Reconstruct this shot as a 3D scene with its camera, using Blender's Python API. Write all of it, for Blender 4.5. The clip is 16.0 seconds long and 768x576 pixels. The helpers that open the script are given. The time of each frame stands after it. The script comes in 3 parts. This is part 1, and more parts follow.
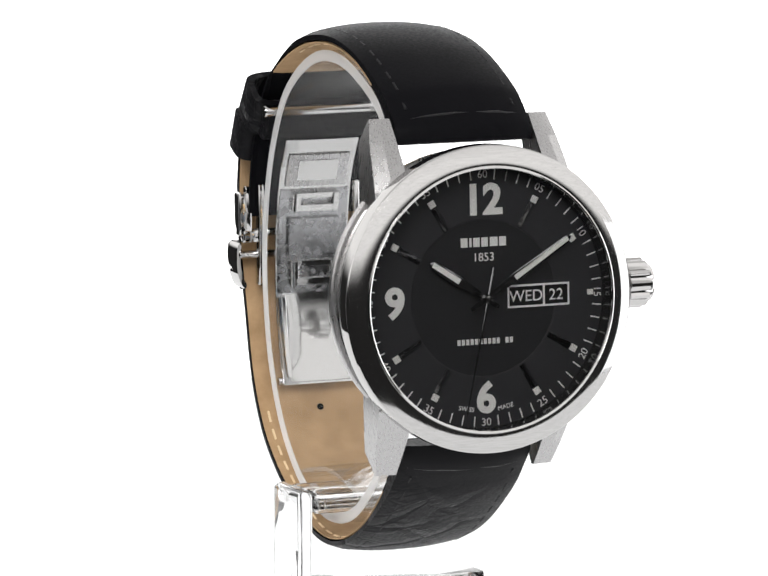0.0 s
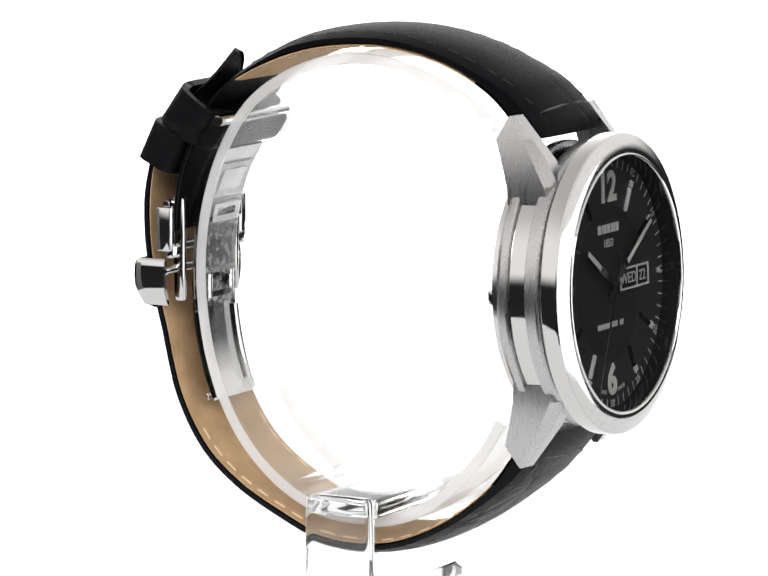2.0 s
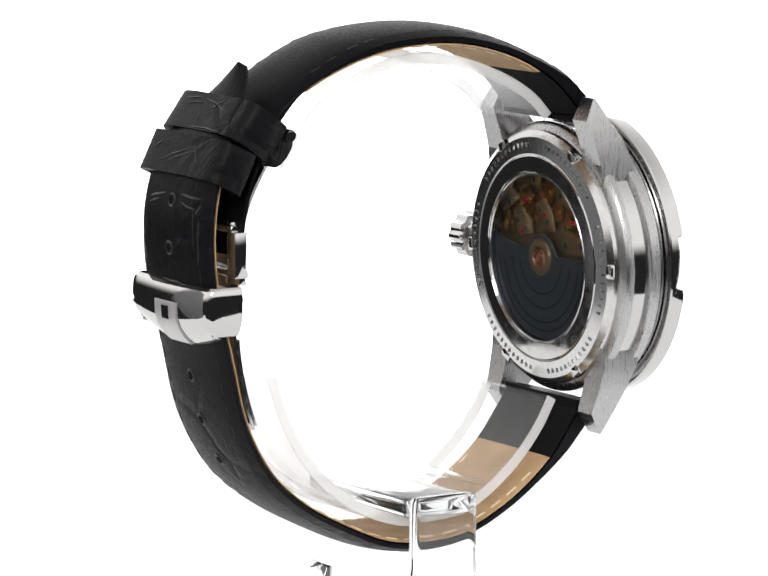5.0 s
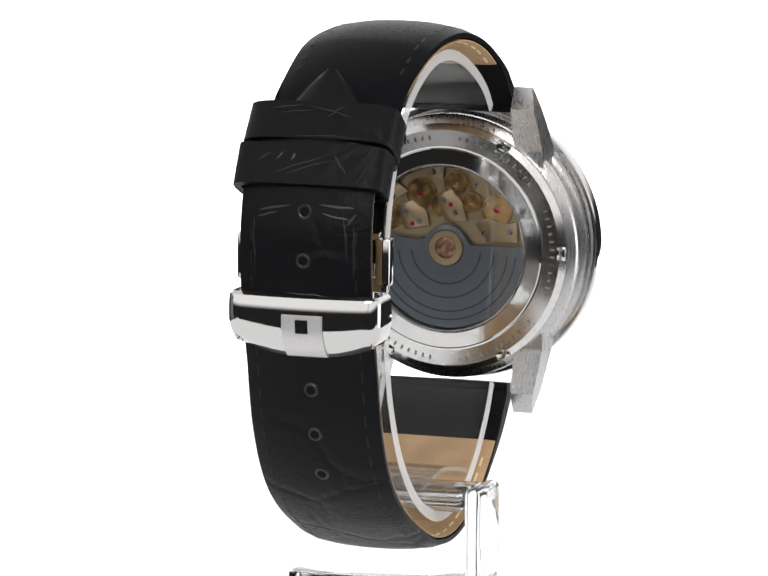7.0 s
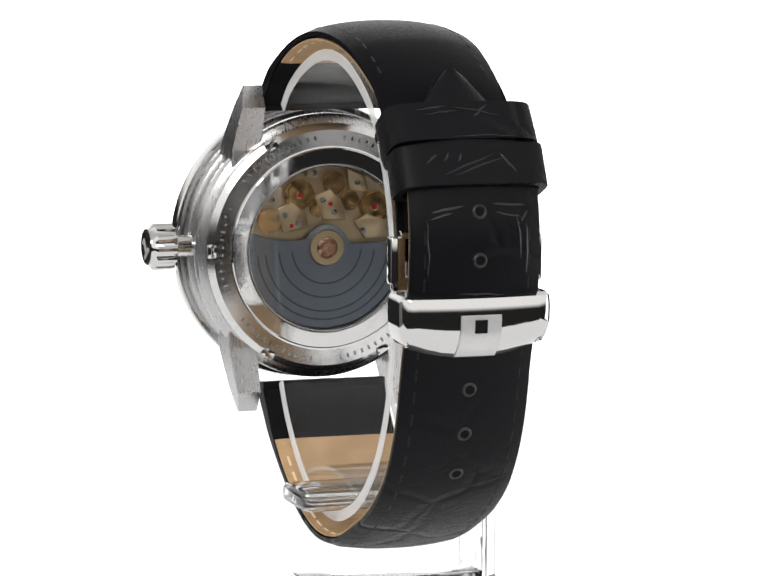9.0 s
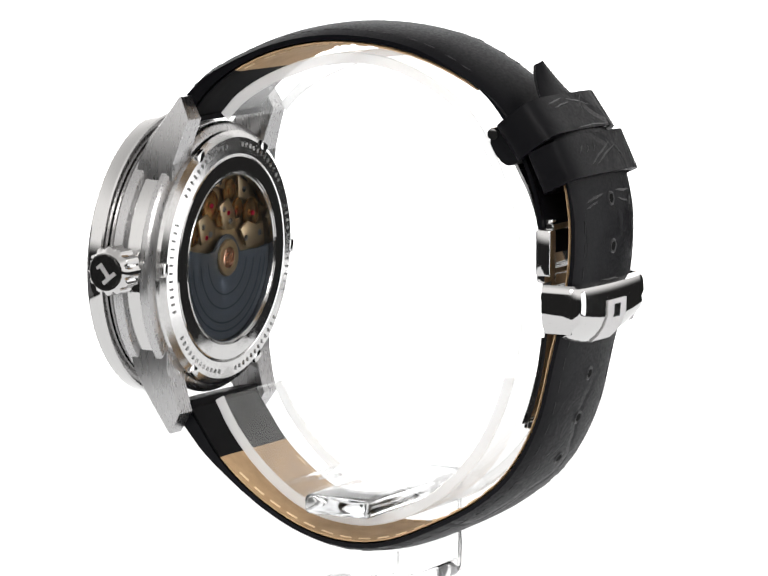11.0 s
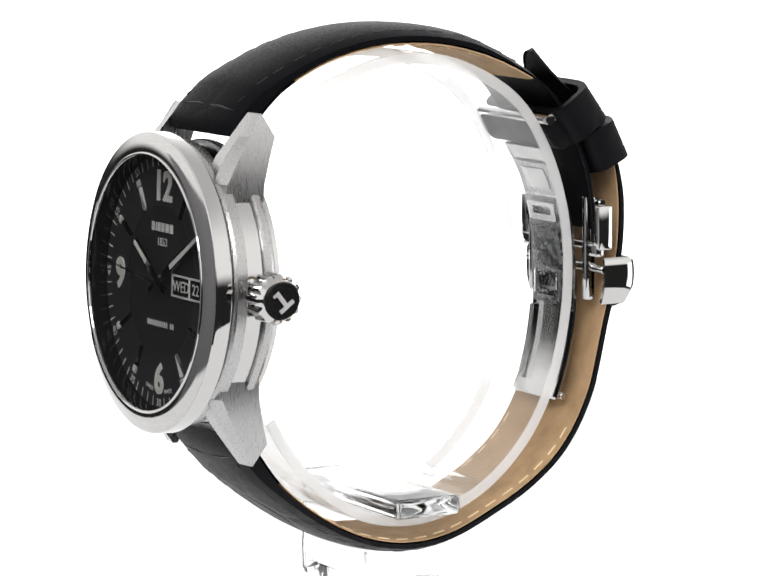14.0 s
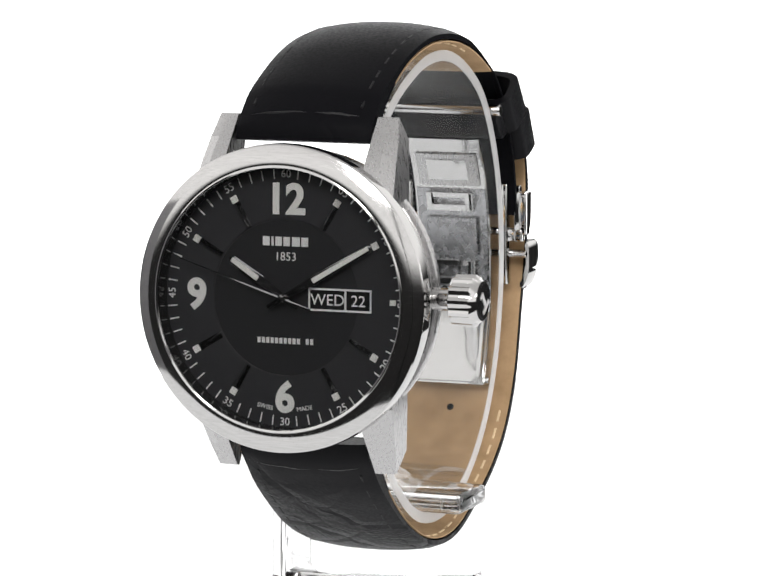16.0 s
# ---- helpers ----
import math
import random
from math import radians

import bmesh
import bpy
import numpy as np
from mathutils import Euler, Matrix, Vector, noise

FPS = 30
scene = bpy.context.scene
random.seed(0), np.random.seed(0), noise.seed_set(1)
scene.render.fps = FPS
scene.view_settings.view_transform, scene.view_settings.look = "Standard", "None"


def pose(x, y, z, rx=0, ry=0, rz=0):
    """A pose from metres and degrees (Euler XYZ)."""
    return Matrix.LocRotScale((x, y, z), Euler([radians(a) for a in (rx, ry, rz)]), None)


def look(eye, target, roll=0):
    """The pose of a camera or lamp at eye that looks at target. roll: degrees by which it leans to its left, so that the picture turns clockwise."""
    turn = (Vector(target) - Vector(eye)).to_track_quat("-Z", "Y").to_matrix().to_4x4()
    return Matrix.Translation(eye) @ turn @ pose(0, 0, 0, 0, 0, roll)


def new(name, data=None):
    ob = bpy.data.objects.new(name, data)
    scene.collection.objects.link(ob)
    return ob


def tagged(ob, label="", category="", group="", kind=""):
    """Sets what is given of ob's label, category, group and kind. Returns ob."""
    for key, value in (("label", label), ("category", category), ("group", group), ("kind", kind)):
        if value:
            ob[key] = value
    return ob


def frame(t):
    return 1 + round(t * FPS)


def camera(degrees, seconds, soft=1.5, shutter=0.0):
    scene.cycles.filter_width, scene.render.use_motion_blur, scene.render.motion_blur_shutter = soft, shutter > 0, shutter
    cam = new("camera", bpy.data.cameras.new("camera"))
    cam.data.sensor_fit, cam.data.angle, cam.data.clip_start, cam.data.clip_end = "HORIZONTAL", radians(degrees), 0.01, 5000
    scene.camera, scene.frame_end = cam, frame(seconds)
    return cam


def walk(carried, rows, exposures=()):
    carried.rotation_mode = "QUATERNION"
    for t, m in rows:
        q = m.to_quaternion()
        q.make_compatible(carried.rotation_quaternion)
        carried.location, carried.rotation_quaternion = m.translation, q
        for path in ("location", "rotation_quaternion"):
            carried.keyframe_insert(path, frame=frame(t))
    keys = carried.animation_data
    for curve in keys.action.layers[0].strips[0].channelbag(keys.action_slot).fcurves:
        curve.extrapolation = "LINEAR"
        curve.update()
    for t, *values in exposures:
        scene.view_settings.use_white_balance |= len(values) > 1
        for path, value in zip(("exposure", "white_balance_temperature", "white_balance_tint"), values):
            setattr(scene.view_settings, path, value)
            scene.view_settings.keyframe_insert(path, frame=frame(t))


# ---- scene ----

MM = 0.001
Z0 = 0.07538                     # the camera stands this much above the dial's centre

# ---- camera: still, on a tripod, a long lens ----
cam = camera(10.174, 16.0, soft=1.6)
EYE = (0.0, -0.5871, Z0)
EYE_AIM = (-0.0004, -0.5871 + math.cos(radians(7.635)), Z0 - math.sin(radians(7.635)))
walk(cam, [(0.0, look(EYE, EYE_AIM, 0.09)), (16.0, look(EYE, EYE_AIM, 0.09))])

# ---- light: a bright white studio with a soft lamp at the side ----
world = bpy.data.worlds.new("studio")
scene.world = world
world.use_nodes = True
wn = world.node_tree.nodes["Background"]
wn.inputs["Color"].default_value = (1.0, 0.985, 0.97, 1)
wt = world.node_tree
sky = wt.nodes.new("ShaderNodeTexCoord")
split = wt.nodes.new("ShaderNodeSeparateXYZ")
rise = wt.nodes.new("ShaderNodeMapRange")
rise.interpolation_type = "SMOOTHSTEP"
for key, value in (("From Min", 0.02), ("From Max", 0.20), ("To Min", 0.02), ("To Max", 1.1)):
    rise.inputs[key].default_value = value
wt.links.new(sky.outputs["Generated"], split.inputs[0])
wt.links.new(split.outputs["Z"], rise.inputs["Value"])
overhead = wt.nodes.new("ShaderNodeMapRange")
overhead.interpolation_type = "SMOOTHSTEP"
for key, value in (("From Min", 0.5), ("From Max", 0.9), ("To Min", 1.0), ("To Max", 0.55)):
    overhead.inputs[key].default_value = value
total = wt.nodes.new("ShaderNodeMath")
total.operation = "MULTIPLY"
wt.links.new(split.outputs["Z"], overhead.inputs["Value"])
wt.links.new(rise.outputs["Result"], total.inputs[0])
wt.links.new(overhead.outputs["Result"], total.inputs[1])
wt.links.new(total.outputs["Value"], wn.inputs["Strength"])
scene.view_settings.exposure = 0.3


# ---- materials ----
def principled(name, color, rough=0.5, metal=0.0, spec=0.5):
    m = bpy.data.materials.new(name)
    m.use_nodes = True
    b = m.node_tree.nodes["Principled BSDF"]
    b.inputs["Base Color"].default_value = (*color, 1)
    b.inputs["Roughness"].default_value = rough
    b.inputs["Metallic"].default_value = metal
    b.inputs["Specular IOR Level"].default_value = spec
    return m


def node(m, kind, **values):
    n = m.node_tree.nodes.new(kind)
    for k, v in values.items():
        n.inputs[k].default_value = v
    return n


def link(m, a, out, b, inp):
    m.node_tree.links.new(a.outputs[out], b.inputs[inp])


def mapped(m, scale):
    c = node(m, "ShaderNodeTexCoord")
    mp = node(m, "ShaderNodeMapping", Scale=scale)
    link(m, c, "Object", mp, "Vector")
    return mp


def bump(m, source, out, strength, distance, normal=None):
    b = node(m, "ShaderNodeBump", Strength=strength, Distance=distance)
    link(m, source, out, b, "Height")
    if normal:
        link(m, normal, "Normal", b, "Normal")
    return b


def vary(m, source, out, low, high, inp):
    """A value of the shader that wanders between low and high with a texture."""
    r = node(m, "ShaderNodeMapRange", **{"From Min": 0.3, "From Max": 0.7, "To Min": low, "To Max": high})
    link(m, source, out, r, "Value")
    link(m, r, "Result", m.node_tree.nodes["Principled BSDF"], inp)


def polished(name, color=(0.55, 0.545, 0.54), rough=0.05):
    m = principled(name, color, rough, 1.0)
    n = node(m, "ShaderNodeTexNoise", Scale=900.0, Detail=3.0)
    link(m, mapped(m, (1, 1, 1)), "Vector", n, "Vector")
    vary(m, n, "Fac", rough * 0.6, rough * 1.8, "Roughness")
    return m


def brushed(name, scale, color=(0.45, 0.445, 0.447), rough=0.28):
    m = principled(name, color, rough, 1.0)
    n = node(m, "ShaderNodeTexNoise", Scale=1.0, Detail=4.0)
    link(m, mapped(m, scale), "Vector", n, "Vector")
    vary(m, n, "Fac", rough * 0.93, rough * 1.08, "Roughness")
    tone = node(m, "ShaderNodeValToRGB")
    tone.color_ramp.elements[0].position, tone.color_ramp.elements[1].position = 0.3, 0.7
    tone.color_ramp.elements[0].color = (*[c * 0.95 for c in color], 1)
    tone.color_ramp.elements[1].color = (*[c * 1.05 for c in color], 1)
    link(m, n, "Fac", tone, "Fac")
    link(m, tone, "Color", m.node_tree.nodes["Principled BSDF"], "Base Color")
    return m


def leather(name, crease, gloss):
    m = principled(name, (0.005, 0.005, 0.0062), 0.36, 0.0, gloss)
    mp = mapped(m, (1, 1, 1))
    wob = node(m, "ShaderNodeTexNoise", Scale=140.0, Detail=2.0)
    link(m, mp, "Vector", wob, "Vector")
    mix = node(m, "ShaderNodeVectorMath")
    mix.operation = "MULTIPLY_ADD"
    mix.inputs[1].default_value = (0.004, 0.004, 0.004)
    link(m, wob, "Color", mix, 0)
    link(m, mp, "Vector", mix, 2)
    cells = node(m, "ShaderNodeTexVoronoi", Scale=95.0)
    cells.feature = "DISTANCE_TO_EDGE"
    link(m, mix, "Vector", cells, "Vector")
    edge = node(m, "ShaderNodeMapRange", **{"From Min": 0.0, "From Max": 0.10, "To Min": 0.0, "To Max": 1.0})
    link(m, cells, "Distance", edge, "Value")
    grain = node(m, "ShaderNodeTexNoise", Scale=2600.0, Detail=4.0)
    link(m, mp, "Vector", grain, "Vector")
    patch = node(m, "ShaderNodeTexNoise", Scale=45.0, Detail=1.0)
    link(m, mp, "Vector", patch, "Vector")
    where = node(m, "ShaderNodeMapRange", **{"From Min": 0.42, "From Max": 0.62, "To Min": 0.0, "To Max": 1.0})
    link(m, patch, "Fac", where, "Value")
    deep = node(m, "ShaderNodeMath")
    deep.operation = "MULTIPLY"
    link(m, edge, "Result", deep, 0)
    link(m, where, "Result", deep, 1)
    b1 = bump(m, deep, "Value", crease, 0.00022)
    fold = node(m, "ShaderNodeTexNoise", Scale=170.0, Detail=3.0, Distortion=0.6)
    link(m, mp, "Vector", fold, "Vector")
    ridge = node(m, "ShaderNodeMath")
    ridge.operation = "PINGPONG"
    ridge.inputs[1].default_value = 0.06
    link(m, fold, "Fac", ridge, 0)
    folded = node(m, "ShaderNodeMath")
    folded.operation = "MULTIPLY"
    link(m, ridge, "Value", folded, 0)
    link(m, where, "Result", folded, 1)
    b1 = bump(m, folded, "Value", crease * 0.5, 0.0014, b1)
    b2 = bump(m, grain, "Fac", 0.25, 0.00004, b1)
    link(m, b2, "Normal", m.node_tree.nodes["Principled BSDF"], "Normal")
    vary(m, grain, "Fac", 0.34, 0.52, "Roughness")
    return m


def suede(name, color):
    m = principled(name, color, 0.75, 0.0, 0.2)
    mp = mapped(m, (1, 1, 1))
    a = node(m, "ShaderNodeTexNoise", Scale=260.0, Detail=6.0, Roughness=0.65)
    link(m, mp, "Vector", a, "Vector")
    ramp = node(m, "ShaderNodeValToRGB")
    ramp.color_ramp.elements[0].position, ramp.color_ramp.elements[1].position = 0.3, 0.75
    ramp.color_ramp.elements[0].color = (color[0] * 0.8, color[1] * 0.77, color[2] * 0.72, 1)
    ramp.color_ramp.elements[1].color = (color[0] * 1.15, color[1] * 1.15, color[2] * 1.15, 1)
    link(m, a, "Fac", ramp, "Fac")
    link(m, ramp, "Color", m.node_tree.nodes["Principled BSDF"], "Base Color")
    g = node(m, "ShaderNodeTexNoise", Scale=3000.0, Detail=3.0)
    link(m, mp, "Vector", g, "Vector")
    link(m, bump(m, g, "Fac", 0.3, 0.00005), "Normal", m.node_tree.nodes["Principled BSDF"], "Normal")
    return m


def pane(name, ior):
    """A thin clear crystal: see-through, with a mirror's gloss by Fresnel."""
    m = bpy.data.materials.new(name)
    m.use_nodes = True
    t = m.node_tree
    t.nodes.remove(t.nodes["Principled BSDF"])
    clear = node(m, "ShaderNodeBsdfTransparent", Color=(0.985, 0.985, 0.985, 1))
    gloss = node(m, "ShaderNodeBsdfGlossy", Roughness=0.01)
    fres = node(m, "ShaderNodeFresnel", IOR=ior)
    mix = node(m, "ShaderNodeMixShader")
    link(m, fres, "Fac", mix, "Fac")
    t.links.new(clear.outputs[0], mix.inputs[1])
    t.links.new(gloss.outputs[0], mix.inputs[2])
    t.links.new(mix.outputs[0], t.nodes["Material Output"].inputs["Surface"])
    return m


def acrylic(name, color=(0.95, 0.955, 0.957), rough=0.03):
    m = principled(name, color, rough, 0.0, 0.5)
    b = m.node_tree.nodes["Principled BSDF"]
    b.inputs["Transmission Weight"].default_value = 1.0
    b.inputs["IOR"].default_value = 1.49
    n = node(m, "ShaderNodeTexNoise", Scale=120.0, Detail=2.0)
    link(m, mapped(m, (1, 1, 1)), "Vector", n, "Vector")
    link(m, bump(m, n, "Fac", 0.05, 0.0003), "Normal", b, "Normal")
    return m


def thin_acrylic(name):
    """A thin bent sheet: clear seen straight on, glossy seen along it."""
    m = bpy.data.materials.new(name)
    m.use_nodes = True
    t = m.node_tree
    t.nodes.remove(t.nodes["Principled BSDF"])
    clear = node(m, "ShaderNodeBsdfTransparent", Color=(0.972, 0.974, 0.975, 1))
    gloss = node(m, "ShaderNodeBsdfGlossy", Roughness=0.04)
    n = node(m, "ShaderNodeTexNoise", Scale=110.0, Detail=2.0)
    link(m, mapped(m, (1, 1, 1)), "Vector", n, "Vector")
    link(m, bump(m, n, "Fac", 0.12, 0.0004), "Normal", gloss, "Normal")
    face = node(m, "ShaderNodeLayerWeight", Blend=0.5)
    power = node(m, "ShaderNodeMath")
    power.operation = "POWER"
    power.inputs[1].default_value = 4.0
    link(m, face, "Facing", power, 0)
    level = node(m, "ShaderNodeMapRange", **{"To Min": 0.02, "To Max": 0.7})
    link(m, power, "Value", level, "Value")
    mix = node(m, "ShaderNodeMixShader")
    link(m, level, "Result", mix, "Fac")
    t.links.new(clear.outputs[0], mix.inputs[1])
    t.links.new(gloss.outputs[0], mix.inputs[2])
    t.links.new(mix.outputs[0], t.nodes["Material Output"].inputs["Surface"])
    return m


def frosted(name):
    """A sawn edge of clear plastic: white, half see-through, passing light on."""
    m = bpy.data.materials.new(name)
    m.use_nodes = True
    t = m.node_tree
    t.nodes.remove(t.nodes["Principled BSDF"])
    clear = node(m, "ShaderNodeBsdfTransparent", Color=(0.98, 0.98, 0.98, 1))
    white = node(m, "ShaderNodeBsdfDiffuse", Color=(0.95, 0.95, 0.95, 1))
    through_light = node(m, "ShaderNodeBsdfTranslucent", Color=(0.95, 0.95, 0.95, 1))
    a = node(m, "ShaderNodeMixShader", Fac=0.5)
    b = node(m, "ShaderNodeMixShader", Fac=0.5)
    t.links.new(white.outputs[0], a.inputs[1])
    t.links.new(through_light.outputs[0], a.inputs[2])
    t.links.new(clear.outputs[0], b.inputs[1])
    t.links.new(a.outputs[0], b.inputs[2])
    t.links.new(b.outputs[0], t.nodes["Material Output"].inputs["Surface"])
    return m


def glowing(name, color, strength):
    m = principled(name, (0.8, 0.8, 0.8), 0.6)
    b = m.node_tree.nodes["Principled BSDF"]
    b.inputs["Emission Color"].default_value = (*color, 1)
    b.inputs["Emission Strength"].default_value = strength
    return m


STEEL = polished("polished_steel")
STEEL_DULL = brushed("brushed_steel", (3600, 3600, 260))
STEEL_BEZEL = brushed("satin_bezel", (300, 5000, 5000), (0.52, 0.515, 0.51), 0.10)
STEEL_BACK = brushed("caseback_steel", (1200, 1200, 1200), (0.58, 0.575, 0.57), 0.16)
LEATHER = leather("black_leather", 0.30, 0.025)
LEATHER_WORN = leather("creased_black_leather", 1.0, 0.09)
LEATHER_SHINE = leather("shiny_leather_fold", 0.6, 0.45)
TAN = suede("tan_lining", (0.46, 0.31, 0.175))
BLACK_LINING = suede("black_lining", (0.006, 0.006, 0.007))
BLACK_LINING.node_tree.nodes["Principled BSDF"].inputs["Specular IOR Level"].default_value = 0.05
THREAD_PALE = principled("pale_thread", (0.75, 0.58, 0.36), 0.7)
THREAD_BLACK = principled("black_thread", (0.006, 0.006, 0.007), 0.6, 0.0, 0.2)
CRYSTAL = pane("sapphire_crystal", 2.0)
BACK_CRYSTAL = pane("rear_crystal", 1.75)
CLEAR = acrylic("clear_acrylic")
THIN = thin_acrylic("thin_clear_acrylic")
FROSTED = frosted("frosted_acrylic_edge")
DIAL_BLACK = principled("black_dial", (0.020, 0.020, 0.022), 0.34, 0.0, 0.25)
DIAL_RING = principled("black_dial_ring", (0.028, 0.028, 0.031), 0.42, 0.0, 0.3)
LUME = principled("white_lume", (0.90, 0.90, 0.88), 0.5)
PRINT = principled("white_print", (0.85, 0.85, 0.85), 0.55)
MARKER = polished("dark_polished_marker", (0.30, 0.30, 0.31), 0.08)
BLACK_PAINT = principled("black_enamel", (0.01, 0.01, 0.01), 0.15)
# the blue is a reflection's, put into the rotor's colour
ROTOR = brushed("grey_rotor_blue_reflection", (900, 900, 900), (0.22, 0.25, 0.29), 0.38)
ROTOR_LINE = brushed("rotor_groove", (900, 900, 900), (0.12, 0.14, 0.17), 0.42)
PLATE = brushed("nickel_plate", (700, 700, 3000), (0.60, 0.48, 0.31), 0.35)
BRASS = polished("gilt_brass", (0.80, 0.52, 0.24), 0.15)
COPPER = polished("copper_bearing", (0.78, 0.48, 0.34), 0.18)
HOLE_SHADE = principled("strap_hole_shade", (0.004, 0.004, 0.004), 0.8, 0.0, 0.1)
# a darker copy of the steel, with the clasp's inner shade in its colour
SHADED_STEEL = polished("shaded_steel", (0.38, 0.38, 0.39), 0.2)
ENGRAVED = polished("engraved_steel", (0.33, 0.33, 0.33), 0.25)
EMBLEM = brushed("satin_emblem_steel", (3000, 300, 3000), (0.62, 0.61, 0.61), 0.55)
RUBY = principled("ruby_jewel", (0.45, 0.02, 0.05), 0.1)
# the overexposed white of sweep and floor is put in as a glow
WHITE_GLOW = glowing("glowing_white_acrylic", (1, 1, 1), 1.9)
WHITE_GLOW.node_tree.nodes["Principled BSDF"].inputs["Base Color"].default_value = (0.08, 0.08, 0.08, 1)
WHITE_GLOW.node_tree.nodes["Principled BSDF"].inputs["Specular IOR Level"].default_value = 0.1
FLOOR_GLOW = glowing("glowing_white_floor", (1, 1, 1), 0.85)
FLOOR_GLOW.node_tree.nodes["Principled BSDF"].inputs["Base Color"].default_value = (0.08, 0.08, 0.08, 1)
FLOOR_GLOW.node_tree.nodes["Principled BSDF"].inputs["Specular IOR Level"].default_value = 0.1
LAMP_GLOW = glowing("lamp_diffuser", (0.98, 0.98, 1.0), 1.7)
KEY_GLOW = glowing("added_key_lamp_diffuser", (1.0, 0.98, 0.96), 9.0)
CARD = principled("grey_card", (0.30, 0.30, 0.31), 0.8, 0.0, 0.1)
DARK = principled("dark_table", (0.015, 0.015, 0.015), 0.8, 0.0, 0.0)


# ---- building helpers ----
def part(name, bm, material, parent, label="", smooth=True, angle=35, facing=None):
    """One mesh object out of a bmesh, under a thing or a part."""
    me = bpy.data.meshes.new(name)
    bmesh.ops.recalc_face_normals(bm, faces=bm.faces)
    if facing and sum((f.normal.dot(Vector(facing)) for f in bm.faces), 0.0) < 0:
        bmesh.ops.reverse_faces(bm, faces=bm.faces)
    for f in bm.faces:
        f.smooth = smooth
    if smooth:
        for e in bm.edges:
            if len(e.link_faces) == 2 and e.calc_face_angle(0) > radians(angle):
                e.smooth = False
    bm.to_mesh(me)
    bm.free()
    me.materials.append(material)
    ob = new(name, me)
    if parent:
        ob.parent = parent
    if label:
        tagged(ob, label)
    return ob


def mapped_bm(bm, m):
    bmesh.ops.transform(bm, matrix=m, verts=bm.verts)
    return bm


def lathe(profile, segs=160, close=True):
    """Profile of (radius, height) in mm turned round the third axis."""
    bm = bmesh.new()
    rings = []
    for r, h in profile:
        if r < 1e-6:
            rings.append([bm.verts.new((0, 0, h * MM))])
        else:
            rings.append([bm.verts.new((r * MM * math.cos(2 * math.pi * k / segs), r * MM * math.sin(2 * math.pi * k / segs), h * MM)) for k in range(segs)])
    n = len(rings)
    for i in range(n if close else n - 1):
        a, b = rings[i], rings[(i + 1) % n]
        if len(a) == 1 and len(b) == 1:
            continue
        for k in range(segs):
            k2 = (k + 1) % segs
            if len(a) == 1:
                bm.faces.new((a[0], b[k], b[k2]))
            elif len(b) == 1:
                bm.faces.new((a[k], b[0], a[k2]))
            else:
                bm.faces.new((a[k], b[k], b[k2], a[k2]))
    return bm


def box(x0, x1, y0, y1, z0, z1, bevel=0.0, segments=2):
    bm = bmesh.new()
    bmesh.ops.create_cube(bm, size=1)
    for v in bm.verts:
        v.co = ((x0 + x1) / 2 + v.co.x * (x1 - x0), (y0 + y1) / 2 + v.co.y * (y1 - y0), (z0 + z1) / 2 + v.co.z * (z1 - z0))
        v.co *= MM
    if bevel:
        bmesh.ops.bevel(bm, geom=list(bm.edges), offset=bevel * MM, segments=segments, profile=0.5, affect="EDGES")
    return bm


def prism(points, lo, hi, bevel=0.0, segments=2):
    """A flat outline in mm, drawn in the first two axes, raised from lo to hi along the third."""
    bm = bmesh.new()
    a = [bm.verts.new((p[0] * MM, p[1] * MM, lo * MM)) for p in points]
    b = [bm.verts.new((p[0] * MM, p[1] * MM, hi * MM)) for p in points]
    n = len(points)
    bm.faces.new(a), bm.faces.new(b)
    for i in range(n):
        bm.faces.new((a[i], a[(i + 1) % n], b[(i + 1) % n], b[i]))
    if bevel:
        bmesh.ops.bevel(bm, geom=list(bm.edges), offset=bevel * MM, segments=segments, profile=0.5, affect="EDGES")
    return bm


def merged(*bms):
    """Several bmeshes as one."""
    out = bmesh.new()
    for b in bms:
        me = bpy.data.meshes.new("piece")
        b.to_mesh(me)
        b.free()
        out.from_mesh(me)
        bpy.data.meshes.remove(me)
    return out


def spline(points, n):
    """A smooth line of n points through the given (y, z), evenly spaced."""
    p = np.array(points, float)
    p = np.vstack([2 * p[0] - p[1], p, 2 * p[-1] - p[-2]])
    out = []
    for i in range(1, len(p) - 2):
        for s in np.linspace(0, 1, 24, endpoint=False):
            a, b, c, d = p[i - 1], p[i], p[i + 1], p[i + 2]
            out.append(0.5 * (2 * b + (c - a) * s + (2 * a - 5 * b + 4 * c - d) * s ** 2 + (3 * b - a - 3 * c + d) * s ** 3))
    out.append(p[-2])
    out = np.array(out)
    d = np.concatenate([[0], np.cumsum(np.hypot(*np.diff(out, axis=0).T))])
    s = np.linspace(0, d[-1], n)
    return np.stack([np.interp(s, d, out[:, 0]), np.interp(s, d, out[:, 1])], 1), s


def normals(line):
    """Outward normals: away from the loop's middle."""
    t = np.gradient(line, axis=0)
    t /= np.hypot(*t.T)[:, None]
    n = np.stack([t[:, 1], -t[:, 0]], 1)
    side = np.sign((n * (line - np.array([0.0, -3.0]))).sum(1))
    return n * np.where(np.median(side) < 0, -1, 1)


